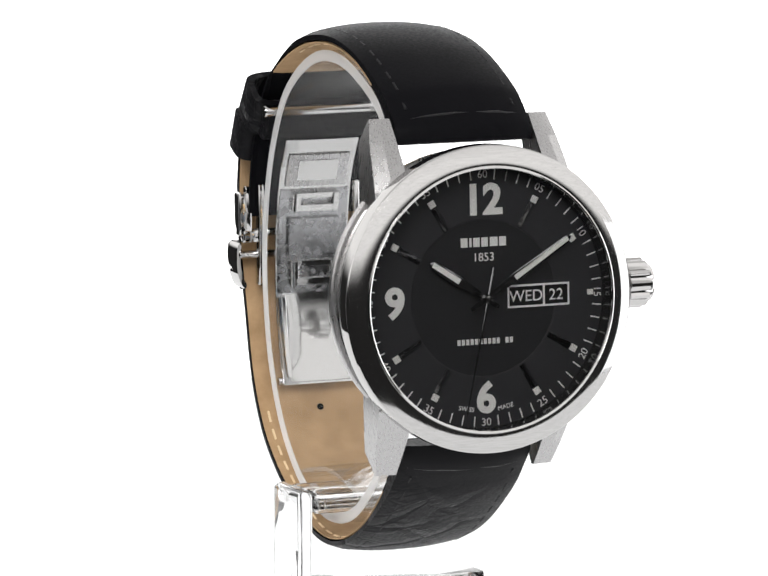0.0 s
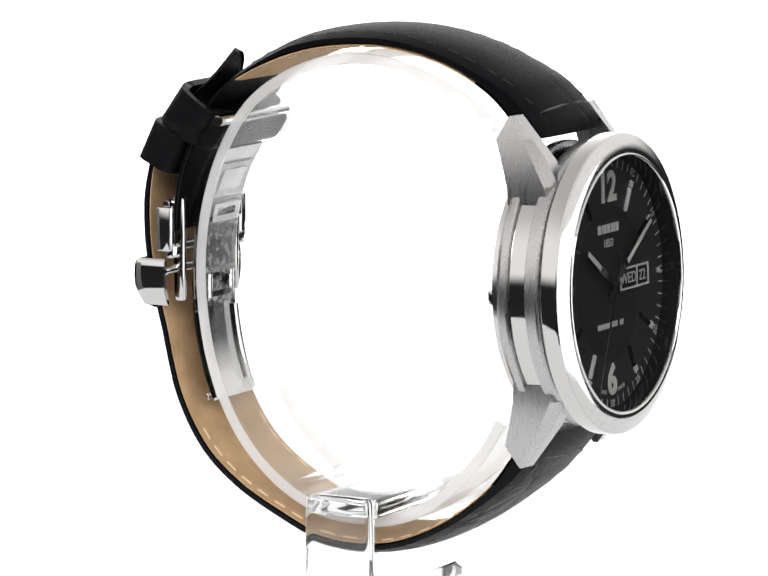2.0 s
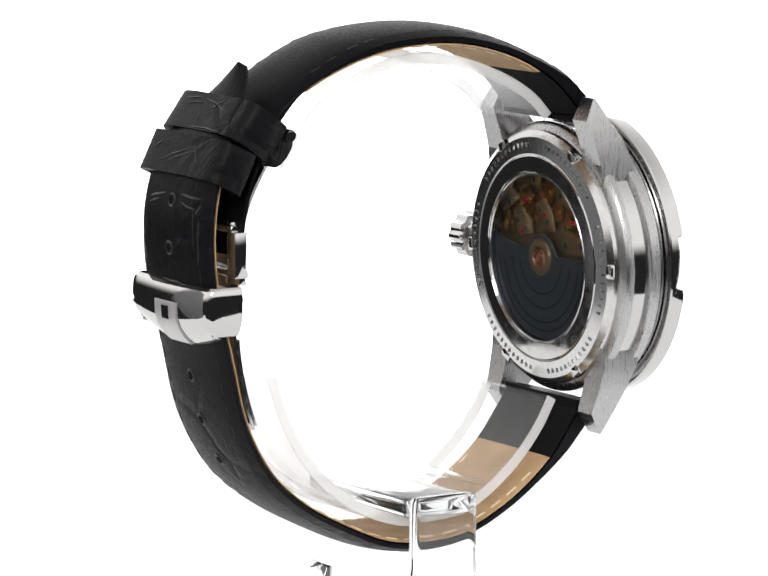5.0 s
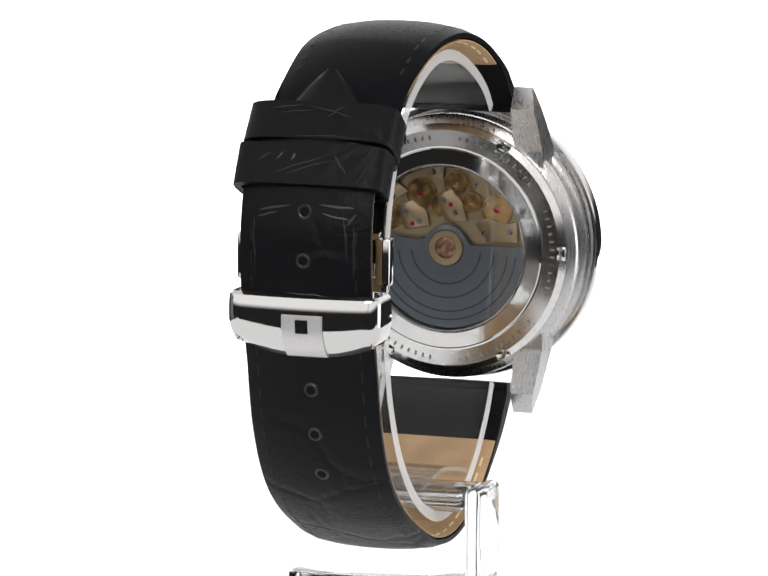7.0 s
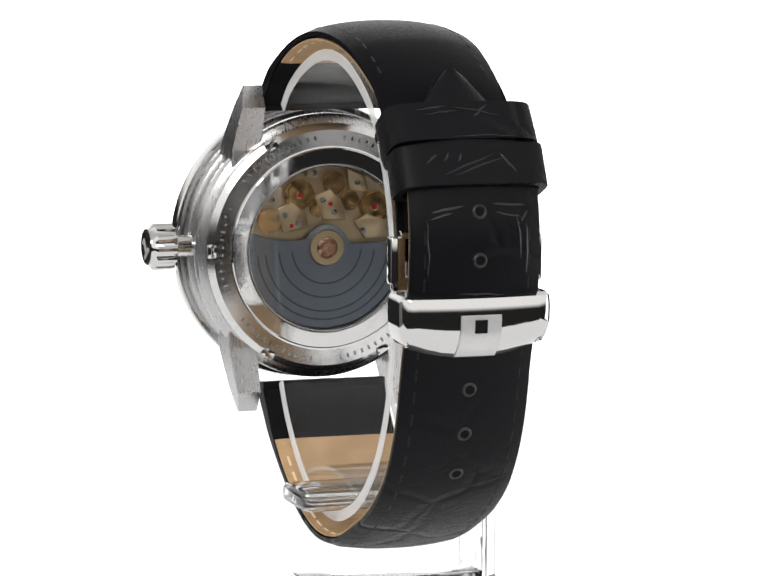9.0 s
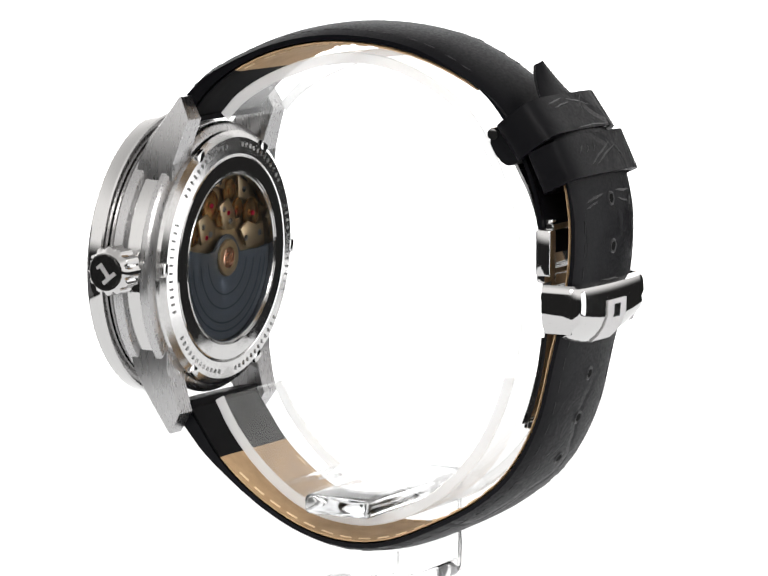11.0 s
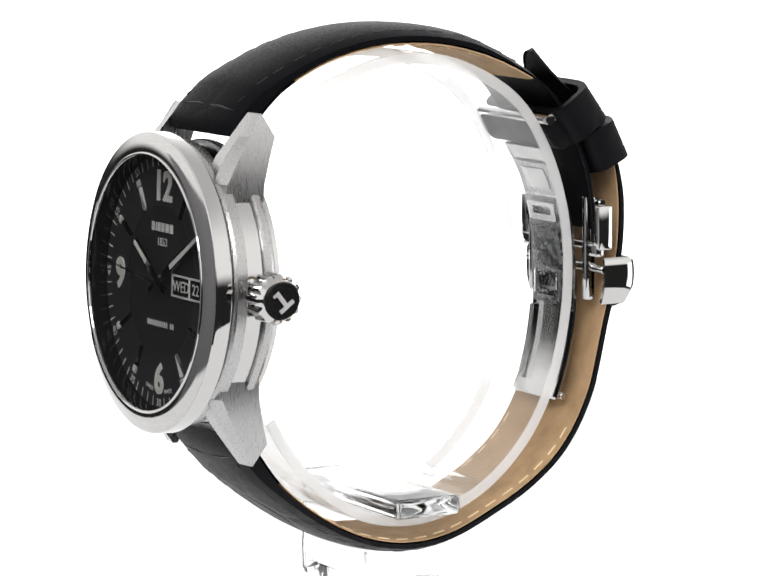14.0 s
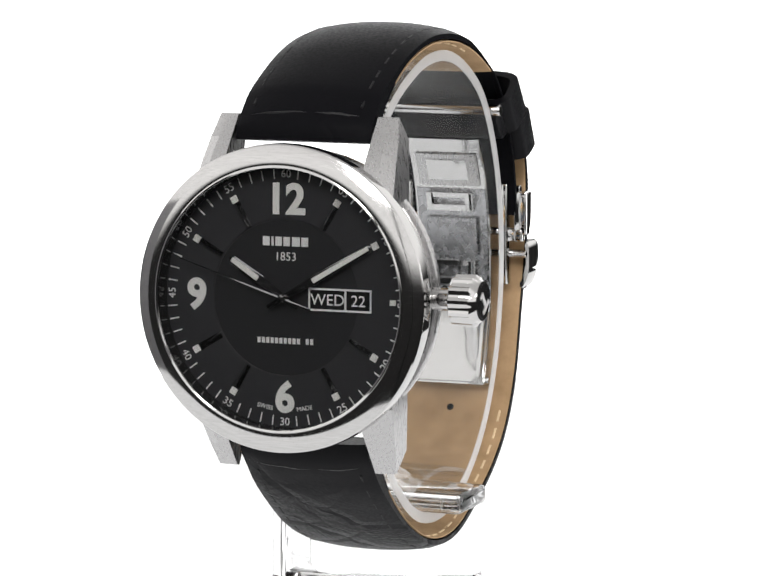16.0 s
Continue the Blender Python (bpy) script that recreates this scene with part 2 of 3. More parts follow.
def band(line, half, top, under, dome=0.0, across=15):
    """A strap: a line of (y, z), half widths, and how far it reaches inward from the line at its upper and under side."""
    bm = bmesh.new()
    nrm = normals(line)
    rows = []
    us = np.linspace(-1, 1, across)
    domes = np.zeros(len(line)) + dome
    for (y, z), (ny, nz), h, a, b, dome in zip(line, nrm, half, top, under, domes):
        ring = []
        for u in us:
            off = -a - dome * (abs(u) ** 2.4) - (0.18 if abs(u) == 1 else 0)
            ring.append((u * h, y + ny * off, z + nz * off))
        for u in us[::-1]:
            off = -b + (0.12 if abs(u) == 1 else 0)
            ring.append((u * h, y + ny * off, z + nz * off))
        rows.append([bm.verts.new([c * MM for c in v]) for v in ring])
    m = len(rows[0])
    for r0, r1 in zip(rows, rows[1:]):
        for k in range(m):
            bm.faces.new((r0[k], r0[(k + 1) % m], r1[(k + 1) % m], r1[k]))
    for r in (rows[0], rows[-1]):
        for k in range(across - 1):
            bm.faces.new((r[k], r[k + 1], r[m - 2 - k], r[m - 1 - k]))
    return bm


def lettering(text, size, m, depth=0.06, bold=0.0):
    """Letters in the built-in font, centred, size in mm, as a bmesh."""
    cu = bpy.data.curves.new("letters", "FONT")
    cu.body, cu.size, cu.align_x, cu.align_y = text, size * MM, "CENTER", "CENTER"
    cu.extrude, cu.resolution_u, cu.offset = depth * MM, 4, bold * MM
    ob = bpy.data.objects.new("letters", cu)
    scene.collection.objects.link(ob)
    me = bpy.data.meshes.new_from_object(ob.evaluated_get(bpy.context.evaluated_depsgraph_get()))
    bm = bmesh.new()
    bm.from_mesh(me)
    ys = [v.co.y for v in bm.verts]
    bmesh.ops.translate(bm, vec=(0, -(min(ys) + max(ys)) / 2, 0), verts=bm.verts)
    bpy.data.objects.remove(ob)
    bpy.data.curves.remove(cu)
    bpy.data.meshes.remove(me)
    return mapped_bm(bm, m)


def at(u, v, w=0.0, turn=0.0):
    """A pose on the dial's plane, mm and degrees."""
    return Matrix.Translation((u * MM, v * MM, w * MM)) @ Matrix.Rotation(radians(turn), 4, "Z")


# the head's own axes (right, up and out of the dial) in the watch's axes: the dial looks along +y, crown at -x
HEAD = Matrix.Translation((0, 0, -1.60 * MM)) @ Matrix.Rotation(radians(2.0), 4, "X") @ Matrix(((-1, 0, 0, 0), (0, 0, 1, 0), (0, 1, 0, 0), (0, 0, 0, 1)))


def head_part(name, bm, material, parent, label="", **kw):
    return part(name, mapped_bm(bm, HEAD), material, parent, label, **kw)


# ---- setting ----
def build_setting():
    floor_z = -45.2
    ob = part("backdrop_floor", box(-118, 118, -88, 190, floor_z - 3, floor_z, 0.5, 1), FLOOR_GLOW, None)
    tagged(ob, "white acrylic sheet under the watch, its brightness put in as glow", "backdrop", kind="structure")
    pts = [(190.5, floor_z), (260, floor_z)]
    for k in range(1, 13):
        a = radians(k * 7.5)
        pts.append((260 + 200 * math.sin(a), floor_z + 200 * (1 - math.cos(a))))
    pts.append((460, 300))
    bm = bmesh.new()
    rows = []
    for y, z in pts:
        rows.append([bm.verts.new((x * MM, y * MM, z * MM)) for x in (-160, 160)])
    for y, z in pts[::-1]:
        rows.append([bm.verts.new((x * MM, (y + (3 if z > floor_z else 0)) * MM, (z - 3) * MM)) for x in (-160, 160)])
    n = len(rows)
    for i in range(n):
        a, b = rows[i], rows[(i + 1) % n]
        bm.faces.new((a[0], a[1], b[1], b[0]))
    bm.faces.new([r[0] for r in rows]), bm.faces.new([r[1] for r in rows])
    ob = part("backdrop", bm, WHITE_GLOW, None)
    tagged(ob, "seamless white acrylic sweep behind the watch, its brightness put in as glow", "backdrop", kind="structure")
    ob = part("ground", box(-1000, 1000, -1000, 900, -850, -800), DARK, None)
    tagged(ob, "dark matt studio floor under the table", "floor", kind="structure")
    table = new("table_frame")
    tagged(table, "dark metal frame table carrying the white sweep", "table")
    part("table_top", box(-108, 108, -80, 330, floor_z - 13, floor_z - 3.2, 1), DARK, table)
    for x in (-95, 95):
        for y in (-66, 310):
            part("leg", box(x - 9, x + 9, y - 9, y + 9, -800, floor_z - 13, 1), DARK, table)
    lamp = new("softbox")
    tagged(lamp, "large square studio softbox with a glowing white diffuser", "studio lamp")
    lamp.location = (0.52, 0.035, -0.05)
    aim = look((0, 0, 0), (-1, -0.13, 0.02))
    part("diffuser", mapped_bm(box(-170, 170, -150, 150, -4, 0, 1), aim), LAMP_GLOW, lamp)
    part("housing", mapped_bm(box(-176, 176, -156, 156, 1, 40, 3), aim), DARK, lamp)
    # an unseen second softbox, added high behind the camera to brighten the dial's print
    key = new("softbox")
    tagged(key, "unseen wide softbox added above the camera, on a tall dark pole", "studio lamp")
    key.location = (-0.12, -0.82, 0.58)
    aim = look((0, 0, 0), (0.12, 0.82, -0.58))
    part("diffuser", mapped_bm(box(-240, 240, -150, 150, -4, 0, 1), aim), KEY_GLOW, key)
    part("housing", mapped_bm(box(-246, 246, -156, 156, 1, 40, 3), aim), DARK, key)
    part("stand_pole", mapped_bm(lathe([(0, -1380), (12, -1380), (12, -40), (0, -40)], 24), Matrix.Translation((0, -0.06, 0))), DARK, key)
    card = new("reflector_card")
    tagged(card, "grey upright reflector board on a dark foot", "reflector")
    card.location = (-0.55, 0.06, 0)
    part("board", box(-2, 2, -210, 170, -260, 160, 0.5), CARD, card)
    part("foot", box(-60, 60, -40, 40, -800, -260, 2), DARK, card)
    part("stand_pole", mapped_bm(lathe([(0, -750), (12, -750), (12, -150), (0, -150)], 24), Matrix.Translation((0.03, 0, 0))), DARK, lamp)


build_setting()


# ---- the watch ----
def build_watch():
    watch = new("wristwatch")
    tagged(watch, "steel wristwatch with black dial on black leather strap round clear stand", "wristwatch")

    # case: turned body with a groove between two ridges
    body = [(14.0, 26.3), (17.0, 26.0), (18.2, 26.4), (18.9, 26.9), (19.1, 27.3), (19.1, 28.0), (18.9, 28.2), (18.3, 28.3), (18.3, 30.7), (18.9, 30.8), (19.2, 31.0), (19.2, 32.4),
            (18.9, 32.8), (18.5, 33.0), (18.5, 33.4), (17.6, 33.6), (16.9, 33.6), (16.9, 32.2), (14.0, 32.0)]
    case = head_part("case", lathe(body, 192), STEEL_DULL, watch, "brushed steel case with grooved sides", angle=25)
    head_part("groove_band", lathe([(18.2, 28.32), (18.42, 28.36), (18.42, 30.64), (18.2, 30.68)], 192), STEEL, case, "polished band in the case groove", angle=25)
    for sx in (-1, 1):
        for sz in (-1, 1):
            # rings along the lug: height, outer side, back, crease between side and front, inner front edge
            bm = bmesh.new()
            rings = []
            for v, xo, yb, yc, yf in ((11.8, 14.1, 26.4, 32.2, 33.3), (14.2, 14.1, 26.3, 31.7, 33.2), (17.6, 13.7, 25.4, 29.9, 31.5), (20.4, 13.3, 24.5, 28.2, 29.3), (23.4, 12.6, 26.2, 26.5, 26.9)):
                ring = ((9.9, yb), (xo, yb), (xo, yc), (9.9 + 0.55 * (xo - 9.9), yf - 0.25), (9.9, yf))
                rings.append([bm.verts.new((-sx * u * MM, sz * v * MM, w * MM)) for u, w in ring])
            for a, b in zip(rings, rings[1:]):
                for k in range(5):
                    bm.faces.new((a[k], a[(k + 1) % 5], b[(k + 1) % 5], b[k]))
            bm.faces.new(rings[0]), bm.faces.new(rings[-1])
            sharp = [e for e in bm.edges if e.calc_face_angle(0) > 0.3]
            bmesh.ops.bevel(bm, geom=sharp, offset=0.10 * MM, segments=2, profile=0.5, affect="EDGES")
            head_part("lug", bm, STEEL_DULL, case, "brushed steel lug", angle=12)
    rim = [(17.4, 34.2), (19.4, 35.6), (19.95, 35.98), (20.1, 35.85), (20.15, 35.6), (20.15, 33.85), (19.95, 33.65), (18.4, 33.6), (17.4, 33.6)]
    bezel = head_part("bezel", lathe(rim, 192), STEEL, watch, "polished steel bezel ring", angle=25)
    face = [(17.3, 36.3), (17.45, 36.75), (17.7, 36.78), (18.9, 36.45), (19.95, 36.0), (19.4, 35.65), (17.3, 34.4)]
    head_part("inner_lip", lathe([(17.25 + 0.22 * math.cos(a * math.pi / 4), 36.72 + 0.22 * math.sin(a * math.pi / 4)) for a in range(8)], 160), STEEL, bezel)
    head_part("bezel_face", lathe(face, 192), STEEL_BEZEL, bezel, "brushed steel bezel face", angle=30)
    glass = [(0, 36.85), (6, 36.84), (12, 36.79), (16, 36.72), (17.1, 36.68)]
    head_part("crystal", lathe(glass, 128, close=False), CRYSTAL, watch, "clear domed sapphire crystal", facing=(0, 1, 0)).visible_shadow = False
    rehaut = [(17.0, 36.4), (16.95, 33.6), (17.0, 33.5), (17.3, 33.6), (17.3, 36.4)]
    head_part("rehaut", lathe(rehaut, 128), BLACK_PAINT, watch, "dark inner flange ring")

    # dial
    dial = head_part("dial", lathe([(0, 33.95), (10.2, 33.95), (10.2, 33.5), (0, 33.5)], 128), DIAL_BLACK, watch, "matt black dial with raised outer ring", angle=10)
    head_part("dial_ring", lathe([(10.2, 34.02), (10.4, 34.07), (16.6, 34.07), (16.95, 34.07), (16.95, 33.5), (10.2, 33.5)], 128), DIAL_RING, dial, "raised matt black hour ring", angle=10)
    top = 34.10
    for text, u, v, size in (("12", 0, 12.95, 5.5), ("9", 12.6, 0, 5.5), ("6", 0, -12.95, 5.5)):
        u = -u
        head_part("numeral", lettering(text, size, at(u, v, top), 0.10, 0.19), LUME, dial, "white raised numeral")
    for h in (1, 2, 4, 5, 7, 8, 10, 11):
        a = -h * 30
        m = Matrix.Rotation(radians(a), 4, "Z")
        bm = bmesh.new()
        foot = [bm.verts.new((u * MM, v * MM, top * MM)) for u, v in ((-0.42, 10.4), (0.42, 10.4), (0.48, 13.9), (-0.48, 13.9))]
        ridge = [bm.verts.new((0, v * MM, (top + 0.38) * MM)) for v in (10.5, 13.8)]
        for loop_ in ((foot[0], foot[1], ridge[0]), (foot[2], foot[3], ridge[1]), (foot[1], foot[2], ridge[1], ridge[0]), (foot[3], foot[0], ridge[0], ridge[1]), foot[::-1]):
            bm.faces.new(loop_)
        head_part("hour_marker", mapped_bm(bm, m), MARKER, dial, "dark polished ridged baton marker", smooth=False)
        bm = box(-0.45, 0.45, 14.05, 14.95, top, top + 0.28, 0.04)
        head_part("lume_dot", mapped_bm(bm, m), LUME, dial)
    head_part("lume_dot", mapped_bm(box(-0.35, 0.35, 14.7, 15.5, top, top + 0.28, 0.04), Matrix.Rotation(radians(-90), 4, "Z")), LUME, dial)
    for k in range(60):
        if k % 5 == 0:
            continue
        bm = box(-0.085, 0.085, 15.5, 16.8, top, top + 0.03)
        head_part("minute_mark", mapped_bm(bm, Matrix.Rotation(radians(-6 * k), 4, "Z")), PRINT, dial, smooth=False)
    for k in range(1, 13):
        a = radians(90 - 30 * k)
        turn = -30 * k + (180 if 3 < k < 9 else 0)
        head_part("minute_number", lettering("%02d" % (5 * k), 1.45, at(16.2 * math.cos(a), 16.2 * math.sin(a), top, turn), 0.02), PRINT, dial, "white printed minute number")
    # maker's mark and model line, as plain blocks
    for i, wd in enumerate((0.95, 0.3, 0.9, 0.9, 1.1, 0.95)):
        u = (-2.95, -2.05, -1.2, -0.05, 1.25, 2.5)[i] + 0.2
        head_part("maker_mark", box(u - wd / 2, u + wd / 2, 6.75, 7.95, top, top + 0.05), PRINT, dial, smooth=False)
    head_part("year_print", lettering("1853", 1.55, at(0, 5.4, top), 0.02), PRINT, dial, "white printed year")
    for i in range(13):
        if i == 10:
            continue
        u = -3.7 + i * 0.62
        head_part("model_print", box(u - 0.22, u + 0.22, -6.0, -5.25, top, top + 0.03), PRINT, dial, smooth=False)
    for text, a in (("SWISS", -101), ("MADE", -79)):
        r = 14.6
        head_part("origin_print", lettering(text, 0.85, at(r * math.cos(radians(a)), r * math.sin(radians(a)), top, a + 90), 0.02), PRINT, dial)
    frame_bm = merged(box(3.3, 12.1, 1.25, 1.5, top, top + 0.15), box(3.3, 12.1, -1.5, -1.25, top, top + 0.15), box(3.3, 3.5, -1.25, 1.25, top, top + 0.15),
                      box(11.9, 12.1, -1.25, 1.25, top, top + 0.15), box(8.35, 8.6, -1.25, 1.25, top, top + 0.15))
    head_part("date_frame", frame_bm, PRINT, dial, "white framed day and date window", smooth=False)
    head_part("date_disc", box(3.5, 11.9, -1.25, 1.25, top - 0.1, top + 0.01), BLACK_PAINT, dial, smooth=False)
    head_part("day_print", lettering("WED", 2.1, at(5.95, 0, top + 0.03), 0.02), PRINT, dial, "white printed day WED")
    head_part("date_print", lettering("22", 2.1, at(10.25, 0, top + 0.03), 0.02), PRINT, dial, "white printed date 22")

    # hands: steel blades with a white lume strip, each turning about the dial's centre
    def hand(name, outline, lume, w, label):
        ob = part(name, prism(outline, 0, 0.14, 0.03), MARKER, watch, label)
        if lume:
            part("lume_strip", prism(lume, 0.13, 0.19), LUME, ob, smooth=False)
        return ob

    hour = hand("hour_hand", [(-0.3, -2.2), (0.3, -2.2), (0.5, 3.5), (0.75, 4.0), (0.62, 8.6), (0, 9.3), (-0.62, 8.6), (-0.75, 4.0), (-0.5, 3.5)],
                [(-0.36, 4.4), (0.36, 4.4), (0.32, 8.8), (-0.32, 8.8)], 34.6, "polished steel hour hand with white strip")
    minute = hand("minute_hand", [(-0.3, -2.6), (0.3, -2.6), (0.5, 4.0), (0.68, 4.6), (0.5, 13.6), (0, 14.4), (-0.5, 13.6), (-0.68, 4.6), (-0.5, 4.0)],
                  [(-0.34, 4.8), (0.34, 4.8), (0.28, 13.8), (-0.28, 13.8)], 34.9, "polished steel minute hand with white strip")
    second = hand("second_hand", [(-0.16, -4.2), (0.16, -4.2), (0.14, 0), (0.06, 15.3), (-0.06, 15.3), (-0.14, 0)], None, 35.25, "thin steel second hand")
    head_part("hand_cap", lathe([(0, 35.65), (0.4, 35.6), (0.55, 35.4), (0.55, 34.3), (0, 34.3)], 32), STEEL, watch)

    # crown at three o'clock: knurled, with an enamelled cap
    cw = 29.4
    bm = bmesh.new()
    segs = 96
    rows = []
    for x, r, k in ((19.0, 1.5, 0), (21.6, 1.5, 0), (21.7, 2.6, 0), (22.0, 3.2, 1), (24.8, 3.2, 1), (25.3, 2.75, 0), (25.7, 2.6, 0), (25.75, 2.3, 0)):
        row = []
        for j in range(segs):
            a = 2 * math.pi * j / segs
            rr = r + (0.16 * math.tanh(2.5 * math.cos(12 * a)) if k else 0)
            row.append(bm.verts.new((x * MM, (0.3 + rr * math.cos(a)) * MM, (cw + rr * math.sin(a)) * MM)))
        rows.append(row)
    for a, b in zip(rows, rows[1:]):
        for j in range(segs):
            bm.faces.new((a[j], a[(j + 1) % segs], b[(j + 1) % segs], b[j]))
    bm.faces.new(rows[-1]), bm.faces.new(rows[0])
    crown = head_part("crown", bm, STEEL, watch, "fluted polished steel winding crown")
    out = Matrix(((0, 0, 1, 0), (-1, 0, 0, 0.3 * MM), (0, -1, 0, cw * MM), (0, 0, 0, 1)))
    head_part("crown_cap", mapped_bm(lathe([(0, 25.8), (2.25, 25.8), (2.25, 25.5), (0, 25.5)], 48), out), BLACK_PAINT, crown, "black enamel crown cap")
    tilt = Matrix.Rotation(radians(-50), 4, "Z")
    bars = merged(mapped_bm(box(-0.3, 0.3, -1.3, 0.8, 25.78, 25.9), tilt), mapped_bm(box(-1.2, 1.2, 0.8, 1.35, 25.78, 25.9), tilt), mapped_bm(box(0.3, 0.75, -1.3, -0.9, 25.78, 25.9), tilt))
    head_part("crown_emblem", mapped_bm(bars, out), EMBLEM, crown, smooth=False)

    # case back with a window on the movement
    back = [(14.4, 25.2), (14.5, 24.75), (14.7, 24.7), (17.0, 25.0), (17.9, 25.6), (17.9, 26.6), (14.4, 26.6)]
    caseback = head_part("caseback", lathe(back, 160), STEEL_BACK, watch, "brushed steel case back with a window", angle=20)
    head_part("polished_ring", lathe([(12.1, 24.85), (12.25, 24.62), (14.3, 24.66), (14.48, 24.8), (14.48, 26.4), (12.1, 26.4)], 160), STEEL, caseback, "polished steel ring", angle=20)
    head_part("window_ring", lathe([(11.7, 24.9), (11.85, 24.6), (12.0, 24.6), (12.12, 24.8), (12.12, 26.3), (11.7, 26.3)], 160), STEEL_BACK, caseback, "bright window ring", angle=20)
    head_part("back_crystal", lathe([(0, 24.72), (11.8, 24.8)], 128, close=False), BACK_CRYSTAL, caseback, "clear rear crystal", facing=(0, -1, 0)).visible_shadow = False
    for k in range(6):
        a = radians(30 + 60 * k)
        notch = box(-1.0, 1.0, 16.5, 17.92, 24.95, 25.7, 0.2)
        head_part("notch", mapped_bm(notch, Matrix.Rotation(a, 4, "Z")), STEEL, caseback)
    for k in range(90):
        if k % 15 in (0, 1, 14):
            continue
        a = 2 * math.pi * k / 90
        bar = box(-0.13, 0.13, 15.7, 16.3, 24.74, 24.86)
        head_part("engraving", mapped_bm(bar, Matrix.Rotation(a, 4, "Z")), ENGRAVED, caseback, smooth=False)

    movement = head_part("movement", lathe([(0, 26.6), (12.8, 26.6), (12.8, 27.5), (0, 27.5)], 96), PLATE, watch, "nickel movement with a grey rotor tinted by a reflection")
    # the rotor: a half disc with a round hub boss, swung a little to one side
    half = [(11.6 * math.cos(radians(a)), 11.6 * math.sin(radians(a))) for a in range(176, 373, 4)]
    half += [(9.0, 1.6), (5.0, 0.9), (3.4, 1.1)] + [(3.3 * math.cos(radians(a)), 3.3 * math.sin(radians(a))) for a in range(24, 165, 12)] + [(-3.6, 0.4), (-9.0, 0.5)]
    head_part("rotor", prism(half, 25.5, 25.9, 0.08), ROTOR, movement, "grey winding rotor, the blue of a reflection in its colour")
    for r in (5.2, 7.2, 9.2, 10.4):
        ring = bmesh.new()
        arcs = [radians(a) for a in range(185, 356, 5)]
        lo = [ring.verts.new(((r - 0.12) * MM * math.cos(a), (r - 0.12) * MM * math.sin(a), 25.40 * MM)) for a in arcs]
        hi = [ring.verts.new(((r + 0.12) * MM * math.cos(a), (r + 0.12) * MM * math.sin(a), 25.40 * MM)) for a in arcs]
        for i in range(len(arcs) - 1):
            ring.faces.new((lo[i], lo[i + 1], hi[i + 1], hi[i]))
        head_part("rotor_line", ring, ROTOR_LINE, movement)
    head_part("rotor_hub", lathe([(1.5, 25.2), (1.6, 25.1), (2.5, 25.12), (2.65, 25.3), (2.65, 25.6), (1.5, 25.6)], 48), PLATE, movement, "pale nickel rotor hub", angle=20)
    head_part("rotor_bearing", lathe([(0, 25.05), (0.6, 25.05), (0.7, 25.25), (1.2, 25.25), (1.3, 25.1), (1.45, 25.15), (1.5, 25.6), (0, 25.6)], 48), COPPER, movement, "copper-coloured rotor bearing", angle=20)
    for u, v, r in ((-7.4, 5.6, 2.3), (4.0, 7.6, 2.3), (-1.2, 9.2, 1.8), (8.4, 4.0, 1.8), (-3.6, 6.6, 1.5), (1.2, 5.6, 1.3)):
        teeth = []
        n = int(r * 16)
        for k in range(2 * n):
            rr = r if k % 2 else r * 0.93
            teeth.append((rr * math.cos(math.pi * k / n), rr * math.sin(math.pi * k / n)))
        wheel = merged(prism(teeth, 26.12, 26.28), lathe([(r * 0.72, 26.0), (r * 0.9, 26.0), (r * 0.9, 26.12), (r * 0.72, 26.12)], 40), lathe([(0, 25.9), (r * 0.25, 25.95), (r * 0.28, 26.12), (0, 26.12)], 24))
        head_part("gear_wheel", mapped_bm(wheel, at(u, v)), BRASS, movement, "gilt brass gear wheel", angle=30)
    bridges = (((-10.6, 1.2), (-6.0, 1.0), (-4.2, 3.6), (-6.2, 4.6), (-8.6, 3.6), (-10.4, 4.2)), ((-3.0, 3.8), (0.4, 3.9), (1.8, 7.4), (-0.6, 8.4), (-2.4, 6.4)),
               ((2.6, 3.0), (6.4, 2.2), (7.4, 5.8), (5.2, 6.6), (3.0, 5.0)), ((-6.4, 7.6), (-3.4, 8.2), (-3.0, 11.2), (-5.8, 10.2)), ((5.8, 7.8), (8.8, 5.8), (10.2, 5.6), (7.6, 9.2)), ((0.6, 9.6), (3.2, 10.2), (2.8, 11.6), (0.4, 11.8)))
    for outline in bridges:
        head_part("bridge", prism(outline, 25.85, 26.3, 0.16), PLATE, movement, "bevelled nickel movement bridge")
    for u, v in ((-9.4, 2.6), (-5.6, 2.2), (-1.2, 5.0), (0.6, 6.8), (4.2, 3.6), (6.2, 4.8), (-4.6, 9.2), (8.2, 7.0), (2.0, 10.8)):
        head_part("screw", mapped_bm(lathe([(0, 25.72), (0.42, 25.75), (0.45, 25.9), (0, 25.9)], 20), at(u, v)), ENGRAVED, movement)
    for u, v in ((-0.6, 6.2), (4.0, 7.6), (-7.4, 5.6), (5.2, 3.2)):
        head_part("jewel", mapped_bm(lathe([(0, 25.7), (0.32, 25.75), (0.36, 25.95), (0, 25.95)], 20), at(u, v)), RUBY, movement, "red ruby jewel")

